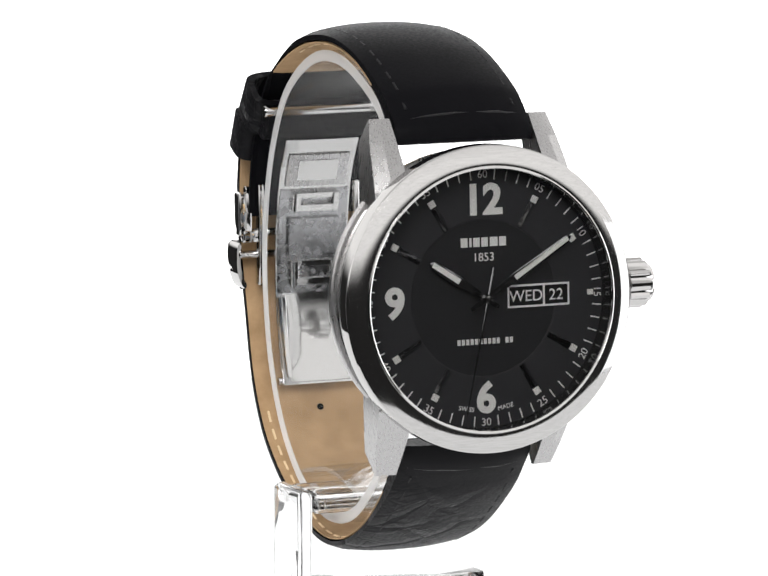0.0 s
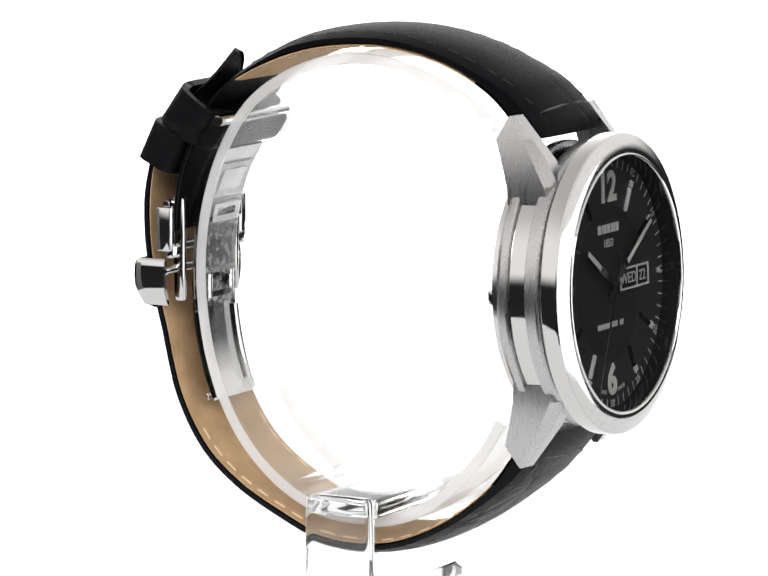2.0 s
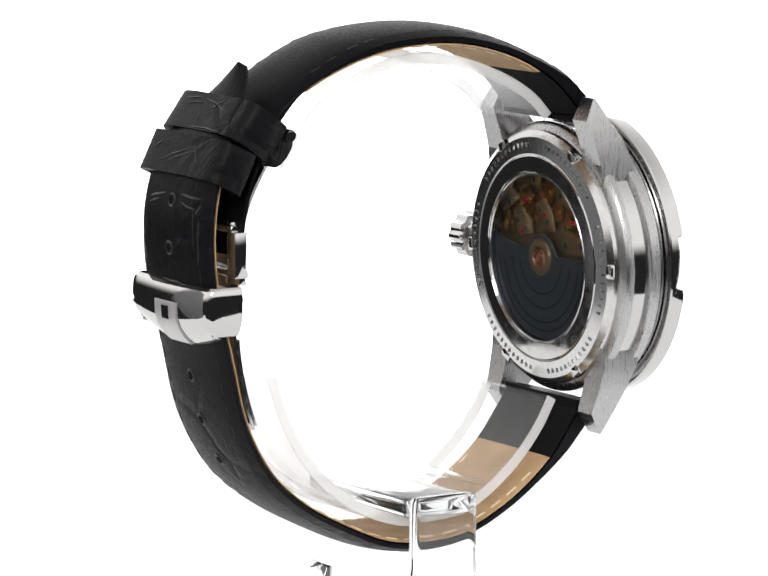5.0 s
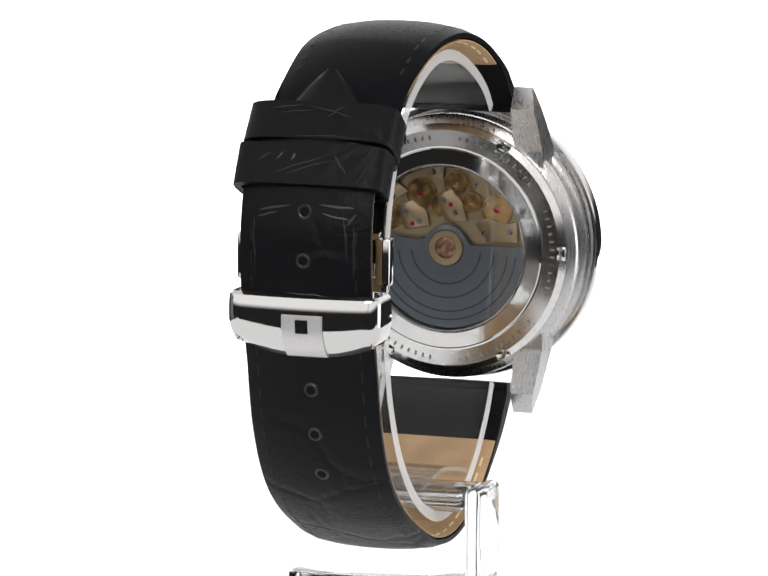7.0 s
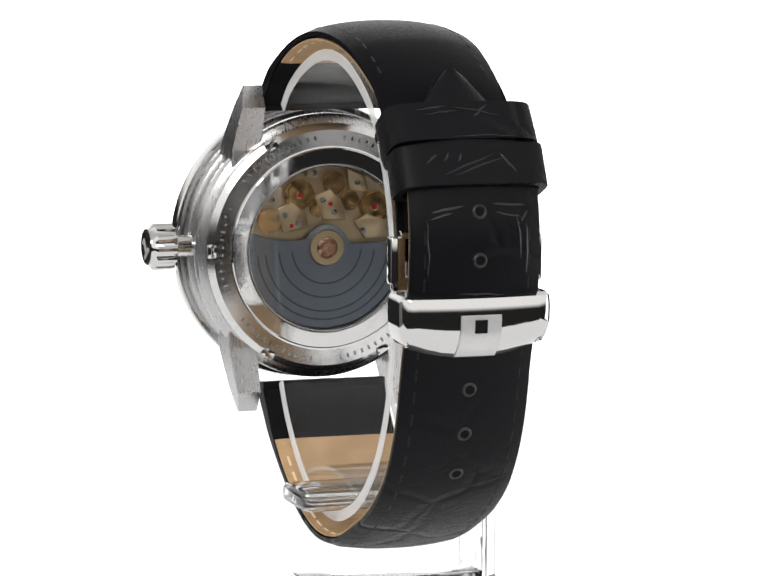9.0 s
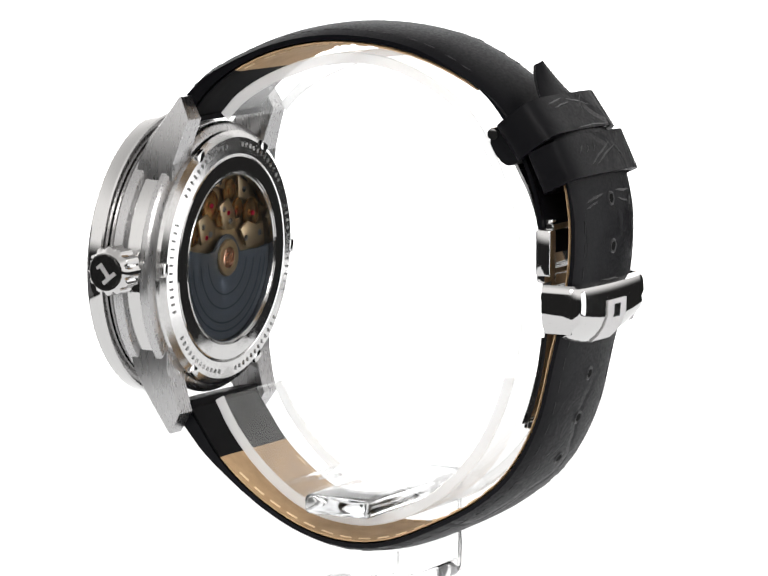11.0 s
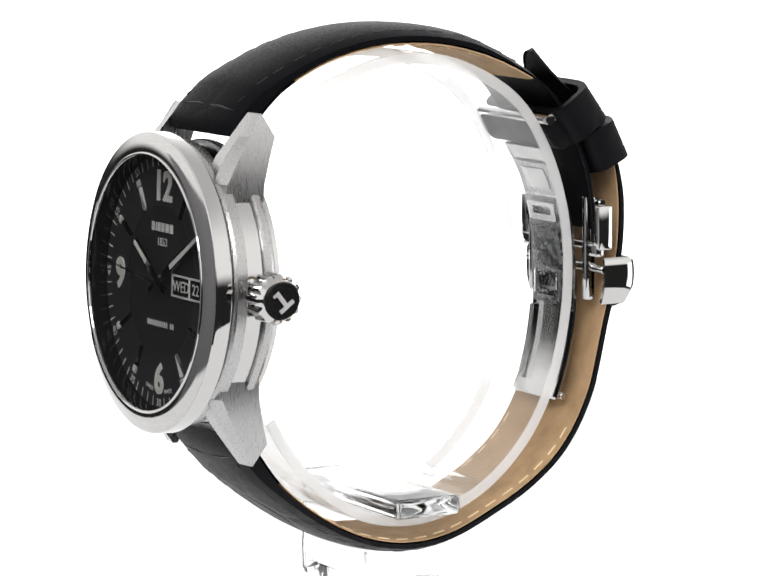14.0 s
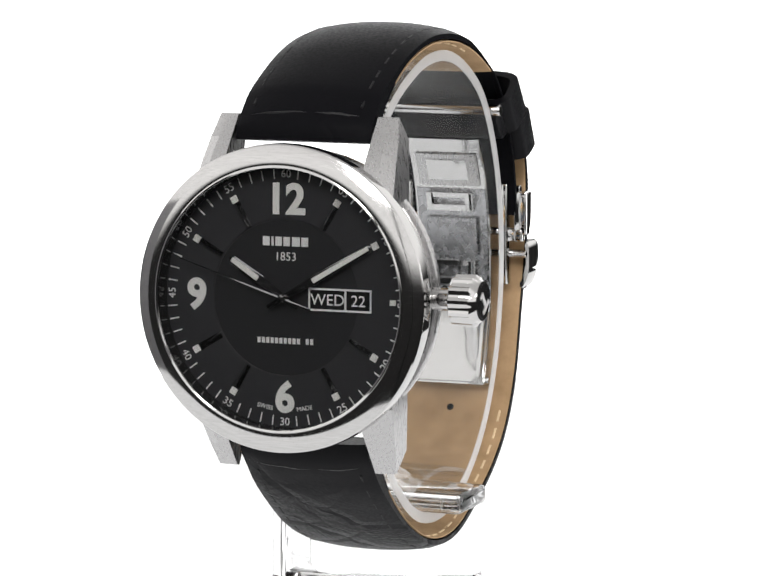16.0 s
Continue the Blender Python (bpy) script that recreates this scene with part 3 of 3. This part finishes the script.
    # straps
    upper = [(29.0, 19.6), (28.4, 21.8), (25.4, 24.3), (21.0, 27.0), (14.2, 30.0), (7.4, 31.7), (1.0, 32.1), (-6.0, 31.4), (-12.9, 29.4), (-19.7, 26.0), (-23.6, 22.2), (-26.2, 17.5), (-28.2, 12.5), (-29.2, 7.5), (-29.4, 4.0)]
    line, s = spline(upper, 90)
    q = s / s[-1]
    half_w = 9.6 - 0.6 * np.clip(q * 1.4, 0, 1)
    lift = 1.2 * np.clip(s / 8, 0.2, 1) * np.clip((58 - s) / 15, 0, 1)
    thick = 1.5 + 2.3 * np.exp(-(s / 9.0) ** 2)
    strap = part("upper_strap", band(line, half_w, -lift, thick - 0.45, 1.25), LEATHER, watch, "black grained leather strap half")
    cut = int(np.searchsorted(s, 12.5))
    end = int(np.searchsorted(s, 54))
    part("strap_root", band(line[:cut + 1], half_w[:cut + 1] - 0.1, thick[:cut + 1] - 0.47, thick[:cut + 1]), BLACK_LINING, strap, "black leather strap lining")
    part("lining", band(line[cut:end], half_w[cut:end] - 0.1, thick[cut:end] - 0.47, thick[cut:end]), TAN, strap, "tan leather strap lining")
    lower = [(29.2, -20.2), (28.6, -22.6), (25.6, -25.5), (21.4, -29.2), (14.9, -33.8), (8.2, -37.0), (1.5, -38.3), (-5.2, -37.6), (-11.9, -34.9), (-18.8, -31.1), (-24.3, -26.1), (-28.3, -18.8),
             (-30.7, -9.3), (-32.3, -3.0), (-33.2, 3.4), (-33.0, 10.5), (-31.2, 17.5), (-28.0, 22.3), (-25.3, 25.5), (-23.2, 28.6)]
    line2, s2 = spline(lower, 120)
    half2 = 9.6 - 0.6 * np.clip(s2 / 50, 0, 1)
    tip = s2[-1] - s2
    half2 = np.minimum(half2, 0.8 + 8.4 * np.clip(tip / 14, 0, 1) ** 0.75)
    thick2 = 1.3 + 2.4 * np.exp(-(s2 / 9.0) ** 2) - 0.5 * np.clip((s2 - s2[-1] + 8) / 8, 0, 1)
    lift2 = 1.0 * np.clip(s2 / 8, 0.2, 1) * np.clip((120 - s2) / 20, 0.45, 1)
    low = part("lower_strap", band(line2, half2, -lift2, thick2 - 0.4, np.minimum(1.0, lift2 + 0.55)), LEATHER_WORN, watch, "long black leather strap half with holes")
    cut = int(np.searchsorted(s2, 10.4))
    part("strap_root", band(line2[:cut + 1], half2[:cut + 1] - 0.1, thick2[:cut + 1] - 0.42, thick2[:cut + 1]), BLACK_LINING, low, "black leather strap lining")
    part("lining", band(line2[cut:-17], half2[cut:-17] - 0.1, thick2[cut:-17] - 0.42, thick2[cut:-17]), TAN, low, "tan leather strap lining")

    # keepers: two leather loops round both straps
    def loop(cy, cz, along, thick_, width, angle_, wall=1.0):
        bm = bmesh.new()
        outer, inner = [], []
        n = 40
        for k in range(n):
            a = 2 * math.pi * k / n
            c, sn = math.cos(a), math.sin(a)
            e = 0.42
            px, py = math.copysign(abs(c) ** e, c), math.copysign(abs(sn) ** e, sn)
            outer.append((px * width, py * thick_ / 2))
            inner.append((px * (width - wall), py * (thick_ / 2 - wall)))
        rows = []
        for off, ringpts in ((-along / 2, inner), (-along / 2, outer), (along / 2, outer), (along / 2, inner)):
            rows.append([bm.verts.new((x * MM, p * MM, off * MM)) for x, p in ringpts])
        for a, b in zip(rows, rows[1:] + rows[:1]):
            for k in range(n):
                bm.faces.new((a[k], a[(k + 1) % n], b[(k + 1) % n], b[k]))
        sharp = [e for e in bm.edges if len(e.link_faces) == 2 and e.calc_face_angle(0) > 1.0]
        bmesh.ops.bevel(bm, geom=sharp, offset=0.3 * MM, segments=2, profile=0.5, affect="EDGES")
        return mapped_bm(bm, Matrix.Translation((0, cy * MM, cz * MM)) @ Matrix.Rotation(radians(angle_), 4, "X"))

    def tube(points, r):
        """A thin fold: a five-sided tube along points in mm, tapering to both ends."""
        bm = bmesh.new()
        rings = []
        n = len(points)
        for i, p in enumerate(points):
            p = Vector(p)
            d = (Vector(points[min(i + 1, n - 1)]) - Vector(points[max(i - 1, 0)])).normalized()
            a = d.orthogonal().normalized()
            b = d.cross(a)
            rr = r * (0.25 + 0.75 * math.sin(math.pi * (i + 0.3) / (n - 0.4)))
            rings.append([bm.verts.new((p + a * rr * math.cos(k * 1.2566) + b * rr * math.sin(k * 1.2566)) * MM) for k in range(5)])
        for q, w in zip(rings, rings[1:]):
            for k in range(5):
                bm.faces.new((q[k], q[(k + 1) % 5], w[(k + 1) % 5], w[k]))
        bm.faces.new(rings[0]), bm.faces.new(rings[-1])
        return bm

    def wavy(x0, v0, x1, v1, n, amp, seed):
        """An uneven line between two points of a surface."""
        r = random.Random(seed)
        return [(x0 + (x1 - x0) * k / n + r.uniform(-amp, amp), v0 + (v1 - v0) * k / n + r.uniform(-amp, amp)) for k in range(n + 1)]

    keepers = (((-25.7, 20.2, 5.6, 7.6, 10.3, -36), ((-6.5, 1.6, -2.0, 2.2), (-2.0, 2.2, 5.0, 0.6), (-5.5, 0.9, -0.5, 1.5), (1.0, 0.2, 3.6, 2.4), (-3.0, -2.4, 6.5, -2.5))),
               ((-29.8, 15.7, 5.7, 6.4, 10.35, -26), ((-5.0, -1.6, 3.4, 1.5), (3.4, 1.5, 5.6, -1.2), (-3.6, -1.7, 4.6, 0.9), (-6.6, 0.2, -5.0, 1.6), (-4.4, 0.2, -3.4, 1.6), (-2.4, 0.3, -1.8, 1.5))))
    for k, (size, folds) in enumerate(keepers):
        keeper = part("keeper", loop(*size), LEATHER_WORN, watch, "black leather strap keeper")
        place = Matrix.Translation((0, size[0] * MM, size[1] * MM)) @ Matrix.Rotation(radians(size[5]), 4, "X")
        for j, f in enumerate(folds):
            pts = [(x, -size[3] / 2 + 0.10, v) for x, v in wavy(*f, 5, 0.10, 10 * k + j)]
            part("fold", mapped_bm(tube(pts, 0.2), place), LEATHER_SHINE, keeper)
    # the folded end of the upper strap round the clasp's pin
    fold_end = [(2.3 * math.copysign(abs(math.cos(a)) ** 0.7, math.cos(a)), 2.6 * math.copysign(abs(math.sin(a)) ** 0.6, math.sin(a))) for a in (2 * math.pi * k / 24 for k in range(24))]
    end_m = Matrix.Translation((0, -23.0 * MM, 18.2 * MM)) @ Matrix.Rotation(radians(52), 4, "X") @ Matrix.Rotation(radians(90), 4, "Y")
    loop_end = part("strap_loop", mapped_bm(prism(fold_end, -8.9, 8.9, 0.2), end_m), LEATHER_WORN, strap, "black leather strap end folded round its pin")
    pin_m = Matrix.Translation((0, -20.9 * MM, 19.6 * MM)) @ Matrix.Rotation(radians(90), 4, "Y")
    part("spring_bar", mapped_bm(lathe([(0, -9.5), (0.75, -9.4), (0.85, -9.2), (0.85, 9.2), (0.75, 9.4), (0, 9.5)], 24), pin_m), STEEL, loop_end, "steel spring bar")

    # stitches, holes and creases of the straps
    thread = bpy.data.meshes.new("stitch")
    tb = box(-0.17, 0.17, -0.9, 0.9, -0.1, 0.12, 0.08, 1)
    tb.to_mesh(thread)
    tb.free()
    thread_dark = thread.copy()
    thread.materials.append(THREAD_PALE)
    thread_dark.materials.append(THREAD_BLACK)

    def stitches(parent, ln, ss, off, us, first, last, mesh, side):
        nr = normals(ln)
        tg = np.gradient(ln, axis=0)
        tg /= np.hypot(*tg.T)[:, None]
        for sk in np.arange(first, last, 3.1):
            i = int(np.searchsorted(ss, sk))
            for x in us(i):
                o = off(i)
                ob = new("stitch", mesh)
                ob.parent = parent
                p = ln[i] + nr[i] * o
                ob.matrix_basis = Matrix(((1, 0, 0, x * MM), (0, tg[i][0], nr[i][0] * side, p[0] * MM), (0, tg[i][1], nr[i][1] * side, p[1] * MM), (0, 0, 0, 1)))

    stitches(low, line2, s2, lambda i: -thick2[i] - 0.02, lambda i: (-half2[i] + 1.2, half2[i] - 1.2), 15, 66, thread, -1)
    stitches(strap, line, s, lambda i: -thick[i] - 0.02, lambda i: (-half_w[i] + 1.2, half_w[i] - 1.2), 15, 46, thread, -1)
    edge_drop = 0.8 ** 2.4
    stitches(low, line2, s2, lambda i: lift2[i] - min(1.0, lift2[i] + 0.55) * edge_drop - 0.08, lambda i: (-half2[i] * 0.8, half2[i] * 0.8), 6, s2[-1] - 24, thread_dark, 1)
    stitches(strap, line, s, lambda i: lift[i] - 1.25 * edge_drop - 0.08, lambda i: (-half_w[i] * 0.8, half_w[i] * 0.8), 6, 50, thread_dark, 1)
    nr2 = normals(line2)
    for hz in (11.2, 4.6, -13.0, -18.9, -23.8):
        i = min((k for k in range(len(line2)) if line2[k][0] < -15 and tip[k] > 10), key=lambda k: abs(line2[k][1] - hz))
        p = line2[i] + nr2[i] * lift2[i]
        q3 = Vector((0, nr2[i][0], nr2[i][1])).to_track_quat("Z", "X").to_matrix().to_4x4()
        m = Matrix.Translation((0.2 * MM, p[0] * MM, p[1] * MM)) @ q3
        # no opening is cut: a dark disc paints the shade inside the hole
        part("hole", mapped_bm(lathe([(0, -0.1), (0.62, -0.1), (0.62, 0.04), (0, 0.04)], 20), m), HOLE_SHADE, low, "punched strap hole, its shade a dark disc")
        if hz < -20:
            p = line2[i] - nr2[i] * (thick2[i] + 0.02)
            m_in = Matrix.Translation((-0.2 * MM, p[0] * MM, p[1] * MM)) @ q3
            part("hole", mapped_bm(lathe([(0, -0.05), (0.5, -0.05), (0.5, 0.05), (0, 0.05)], 20), m_in), HOLE_SHADE, low, "punched strap hole, its shade a dark disc")
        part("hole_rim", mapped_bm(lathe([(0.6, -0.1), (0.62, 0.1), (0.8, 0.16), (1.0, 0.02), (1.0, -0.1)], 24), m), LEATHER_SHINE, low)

    # glossy folds of the leather between keeper and clasp, and across both straps by the lugs
    def on_strap(ln, ss, lf, hw, dm, path, r, parent):
        nr = normals(ln)
        pts = []
        for x, sv in path:
            y = np.interp(sv, ss, ln[:, 0])
            z = np.interp(sv, ss, ln[:, 1])
            ny, nz = np.interp(sv, ss, nr[:, 0]), np.interp(sv, ss, nr[:, 1])
            o = np.interp(sv, ss, lf) - np.interp(sv, ss, dm) * (abs(x) / np.interp(sv, ss, hw)) ** 2.4 - 0.5 * r
            pts.append((x, y + ny * o, z + nz * o))
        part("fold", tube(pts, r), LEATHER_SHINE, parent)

    back_i = [k for k in range(len(line2)) if line2[k][0] < -20]
    mid = float(np.interp(6.5, [line2[k][1] for k in back_i], [s2[k] for k in back_i]))
    dm2 = np.minimum(1.0, lift2 + 0.55)
    folds = ((-6.6, -5.0, -7.0, 4.4, 0.16), (7.0, -4.8, 6.8, 3.6, 0.2), (6.2, -2.5, 5.4, 4.6, 0.15), (-6.8, 4.2, -1.2, 5.2, 0.18), (1.4, 5.4, 7.4, 5.0, 0.18), (2.0, 4.4, 6.6, 3.4, 0.13), (-3.4, -6.2, 4.8, -6.4, 0.14),
             (-6.8, 3.4, -3.0, 4.4, 0.13), (7.2, 4.6, 5.4, 2.2, 0.16))
    for j, (x0, v0, x1, v1, r) in enumerate(folds):
        on_strap(line2, s2, lift2, half2, dm2, [(x, mid + v) for x, v in wavy(x0, v0, x1, v1, 5, 0.12, 40 + j)], r * 1.35, low)
    for j, (x0, v0, x1, v1) in enumerate(((-8.2, 4.0, -1.0, 3.8), (-1.5, 3.9, 8.2, 3.7))):
        on_strap(line, s, lift, half_w, 0 * s + 1.25, wavy(x0, v0, x1, v1, 7, 0.10, 60 + j), 0.26, strap)
        on_strap(line2, s2, lift2, half2, dm2, wavy(x0, v0, x1, v1, 7, 0.10, 70 + j), 0.22, low)

    # folding clasp
    outer_arc = [(-33.7, 0.0), (-34.6, -0.35), (-34.9, -1.1), (-35.0, -2.5), (-34.95, -4.4), (-34.4, -6.0), (-33.5, -7.3), (-32.5, -8.2), (-31.7, -8.7), (-30.9, -8.4)]
    inner_arc = [(-30.9, -7.6), (-32.0, -6.7), (-33.4, -4.0), (-33.7, -1.4), (-33.0, -0.5)]
    prof = outer_arc + inner_arc
    plan = [(10.35, -29.0), (10.4, -30.5), (10.35, -32.0)]
    plan += [(9.15 + 1.2 * math.cos(radians(k)), -32.7 - 1.2 * math.sin(radians(k))) for k in range(15, 90, 15)]
    plan += [(x, -34.15 + 0.25 * (x / 8.4) ** 2) for x in (8.4, 6.5, 4.5, 2.2)]
    plan = plan + [(0, -34.15)] + [(-x, y) for x, y in plan[::-1]]
    pl = np.array(plan)
    tn = np.gradient(pl, axis=0)
    tn /= np.hypot(*tn.T)[:, None]
    bm = bmesh.new()
    rows = []
    for (x, y), (tx, ty) in zip(pl, tn):
        nx, ny = -ty, tx
        if nx * x + ny * (y + 25) < 0:
            nx, ny = -nx, -ny
        e = min(1.0, (abs(x) / 10.4) ** 2)
        k = 1.0 - 0.65 * abs(nx)
        rows.append([bm.verts.new(((x + nx * (-pv - 34.3) * k) * MM, (y + ny * (-pv - 34.3) * k) * MM, (z + (2.0 * e * (-z - 2.0) / 6.0 if z < -2.0 else 0.1 * e)) * MM)) for pv, z in prof])
    np_ = len(prof)
    for r0, r1 in zip(rows, rows[1:]):
        for k in range(np_):
            bm.faces.new((r0[k], r0[(k + 1) % np_], r1[(k + 1) % np_], r1[k]))
    bm.faces.new(rows[0]), bm.faces.new(rows[-1])
    clasp = part("clasp", bm, STEEL, watch, "polished steel folding clasp cover", angle=40)
    plate = bmesh.new()
    prow = []
    for x in (-2.55, 0.25, 3.05):
        prow.append([plate.verts.new((x * MM, (y - d + 0.15) * MM, z * MM)) for d in (0.14,) for y, z in outer_arc[3:8]] +
                    [plate.verts.new((x * MM, (y + 0.45) * MM, z * MM)) for y, z in outer_arc[7:2:-1]])
    for a, b in zip(prow, prow[1:]):
        for k in range(10):
            plate.faces.new((a[k], a[(k + 1) % 10], b[(k + 1) % 10], b[k]))
    plate.faces.new(prow[0]), plate.faces.new(prow[-1])
    part("emblem_plate", plate, EMBLEM, clasp, "raised brushed square emblem")
    part("emblem_cut", mapped_bm(box(-0.65, 1.1, -0.12, 0.12, -0.9, 0.9, 0.05), Matrix.Translation((0, -34.92 * MM, -4.0 * MM)) @ Matrix.Rotation(radians(5), 4, "X")), BLACK_PAINT, clasp, smooth=False)
    blade_line, bs = spline([(-22.8, 15.5), (-25.2, 11.0), (-26.7, 6.0), (-27.5, 0.0), (-27.6, -6.5), (-27.0, -11.8), (-25.9, -16.5), (-24.6, -20.2)], 60)
    part("blade", band(blade_line, 0 * bs + 5.5, 0 * bs, 0 * bs + 0.7, 0.0, 7), STEEL, clasp, "curved polished steel clasp blade")

    def on_blade(z0, z1, x0, x1, rise, name, mat, label=""):
        k = max(3, int((z1 - z0) * 1.2))
        zs = np.linspace(z1, z0, k)
        ln = np.stack([np.interp(zs, blade_line[::-1, 1], blade_line[::-1, 0]), zs], 1)
        bm2 = band(ln, np.zeros(k) + (x1 - x0) / 2, np.zeros(k) + 0.6, np.zeros(k) + 0.7 + rise, 0.0, 4)
        part(name, mapped_bm(bm2, Matrix.Translation(((x0 + x1) / 2 * MM, 0, 0))), mat, clasp, label)

    on_blade(8.6, 13.4, -4.6, 4.6, 0.35, "blade_plate", STEEL_DULL, "brushed steel plate on the blade")
    on_blade(9.6, 12.6, -3.0, 3.0, 0.55, "blade_panel", STEEL)
    on_blade(-19.2, -7.8, -5.4, -4.2, 0.5, "blade_rail", STEEL)
    on_blade(-19.2, -7.8, 4.2, 5.4, 0.5, "blade_rail", STEEL)
    on_blade(-19.9, -18.4, -5.4, 5.4, 0.5, "blade_end", STEEL)
    on_blade(-7.2, 8.0, -5.2, 5.2, 0.15, "blade_bed", SHADED_STEEL, "recessed clasp bed, shade in its darker steel")
    for z0, z1 in ((5.0, 7.0), (-6.0, -3.2)):
        on_blade(z0, z0 + 0.9, -3.0, 3.0, 1.1, "catch_bar", STEEL)
        on_blade(z1, z1 + 0.7, -3.4, 3.4, 1.0, "catch_bar", STEEL)
        on_blade(z0, z1 + 0.6, -3.5, -2.3, 1.0, "catch_arm", STEEL)
        on_blade(z0, z1 + 0.6, 2.3, 3.5, 1.0, "catch_arm", STEEL)
    on_blade(-1.6, 3.8, -3.8, 3.8, 0.9, "catch_block", SHADED_STEEL, "clasp catch block, shade in its darker steel")
    for sx in (-1, 1):
        part("push_button", box(sx * 9.6 - 1.0, sx * 9.6 + 1.0, -30.2, -28.0, 1.2, 7.4, 0.3), STEEL, clasp, "steel push button")
        part("clasp_arm", box(sx * 7.2 - 0.6, sx * 7.2 + 0.6, -29.2, -27.6, -6.0, 8.5, 0.3), STEEL, clasp)
        part("clasp_link", box(sx * 8.2 - 1.8, sx * 8.2 + 1.8, -29.2, -27.9, 0.2, 2.0, 0.3), STEEL, clasp)
    for y, z, ln in ((-29.4, 7.6, 9.2), (-28.7, 1.6, 9.6), (-25.3, -19.6, 5.9), (-29.2, -1.6, 10.2)):
        m = Matrix.Translation((0, y * MM, z * MM)) @ Matrix.Rotation(radians(90), 4, "Y")
        part("pin", mapped_bm(lathe([(0, -ln), (0.5, -ln), (0.6, -ln + 0.1), (0.6, ln - 0.1), (0.5, ln), (0, ln)], 20), m), STEEL, clasp)
    return watch, hour, minute, second


watch, hour_hand, minute_hand, second_hand = build_watch()


# ---- the stand ----
def build_stand():
    stand = new("watch_stand")
    tagged(stand, "clear acrylic watch stand with a curved cuff inside the strap", "display stand")
    cuff, s = spline([(21.5, 20.5), (18.5, 23.5), (13.0, 26.6), (5.0, 29.2), (-3.0, 29.4), (-10.5, 27.0), (-17.0, 22.6), (-21.4, 16.0), (-24.2, 8.0), (-25.2, 0.0), (-24.8, -8.0), (-22.8, -16.5),
                      (-18.6, -24.6), (-12.0, -31.0), (-4.0, -34.6), (3.0, -35.0), (9.5, -33.2), (15.5, -29.0), (20.0, -24.0), (22.6, -19.6)], 110)
    part("cuff", band(cuff, 0 * s + 8.0, 0 * s, 0 * s + 1.5, 0.0, 6), THIN, stand, "clear curved acrylic cuff")
    for sx in (-1, 1):
        rim = band(cuff, 0 * s + 0.14, 0 * s - 0.02, 0 * s + 1.52, 0.0, 3)
        part("cuff_edge", mapped_bm(rim, Matrix.Translation((sx * 8.1 * MM, 0, 0))), FROSTED, stand, "frosted white cut edge")
    arch, sa = spline([(-12.6, -31.0), (-8.0, -29.5), (0.0, -28.3), (8.0, -29.5), (12.8, -31.0)], 30)
    part("saddle", band(arch, 0 * sa + 8.0, 0 * sa - 0.4, 0 * sa + 0.5, 0.0, 5), THIN, stand, "arched clear acrylic saddle")
    part("tongue", box(-13.6, 12.4, -4.6, 5.6, -33.2, -30.4, 0.9, 4), CLEAR, stand)
    part("post", box(12.5, 14.7, -4.6, 5.6, -45.1, -30.0, 0.9, 4), CLEAR, stand, "flat clear acrylic post")
    part("base_plate", box(-12.9, 12.4, -4.8, 5.6, -45.1, -42.7, 0.4, 2), CLEAR, stand, "clear acrylic base plate")
    return stand


stand = build_stand()


# ---- what moves: the turntable's turn, and the hands ----
def motions():
    # the turntable's angle every half second: nearly even, a little over nineteen degrees a second
    angles = (-157.4, -147.7, -138.0, -128.2, -118.3, -108.3, -98.25, -88.15, -78.1, -68.0, -58.0, -48.0, -38.2, -28.6, -19.1, -9.65, -0.1,
              9.85, 20.05, 30.5, 40.95, 51.3, 61.4, 71.2, 80.85, 90.35, 99.85, 109.4, 119.0, 128.7, 138.4, 148.2, 158.0)
    times = [0.5 * k for k in range(33)]
    off = Matrix.Translation((0.0003, 0, 0))
    lean = Matrix.Rotation(radians(0.45), 4, "Y")
    rows = [(t, Matrix.Rotation(radians(a), 4, "Z") @ off) for t, a in zip(times, angles)]
    walk(watch, [(t, m @ lean) for t, m in rows])
    walk(stand, rows)

    def hand_rows(w, start, speed):
        return [(float(t), HEAD @ Matrix.Translation((0, 0, w * MM)) @ Matrix.Rotation(radians(-(start + speed * t)), 4, "Z")) for t in range(17)]

    walk(hour_hand, hand_rows(34.55, 303.0, 1 / 120))
    walk(minute_hand, hand_rows(34.85, 58.0, 0.1))
    walk(second_hand, hand_rows(35.2, 192.0, 6.0))


motions()
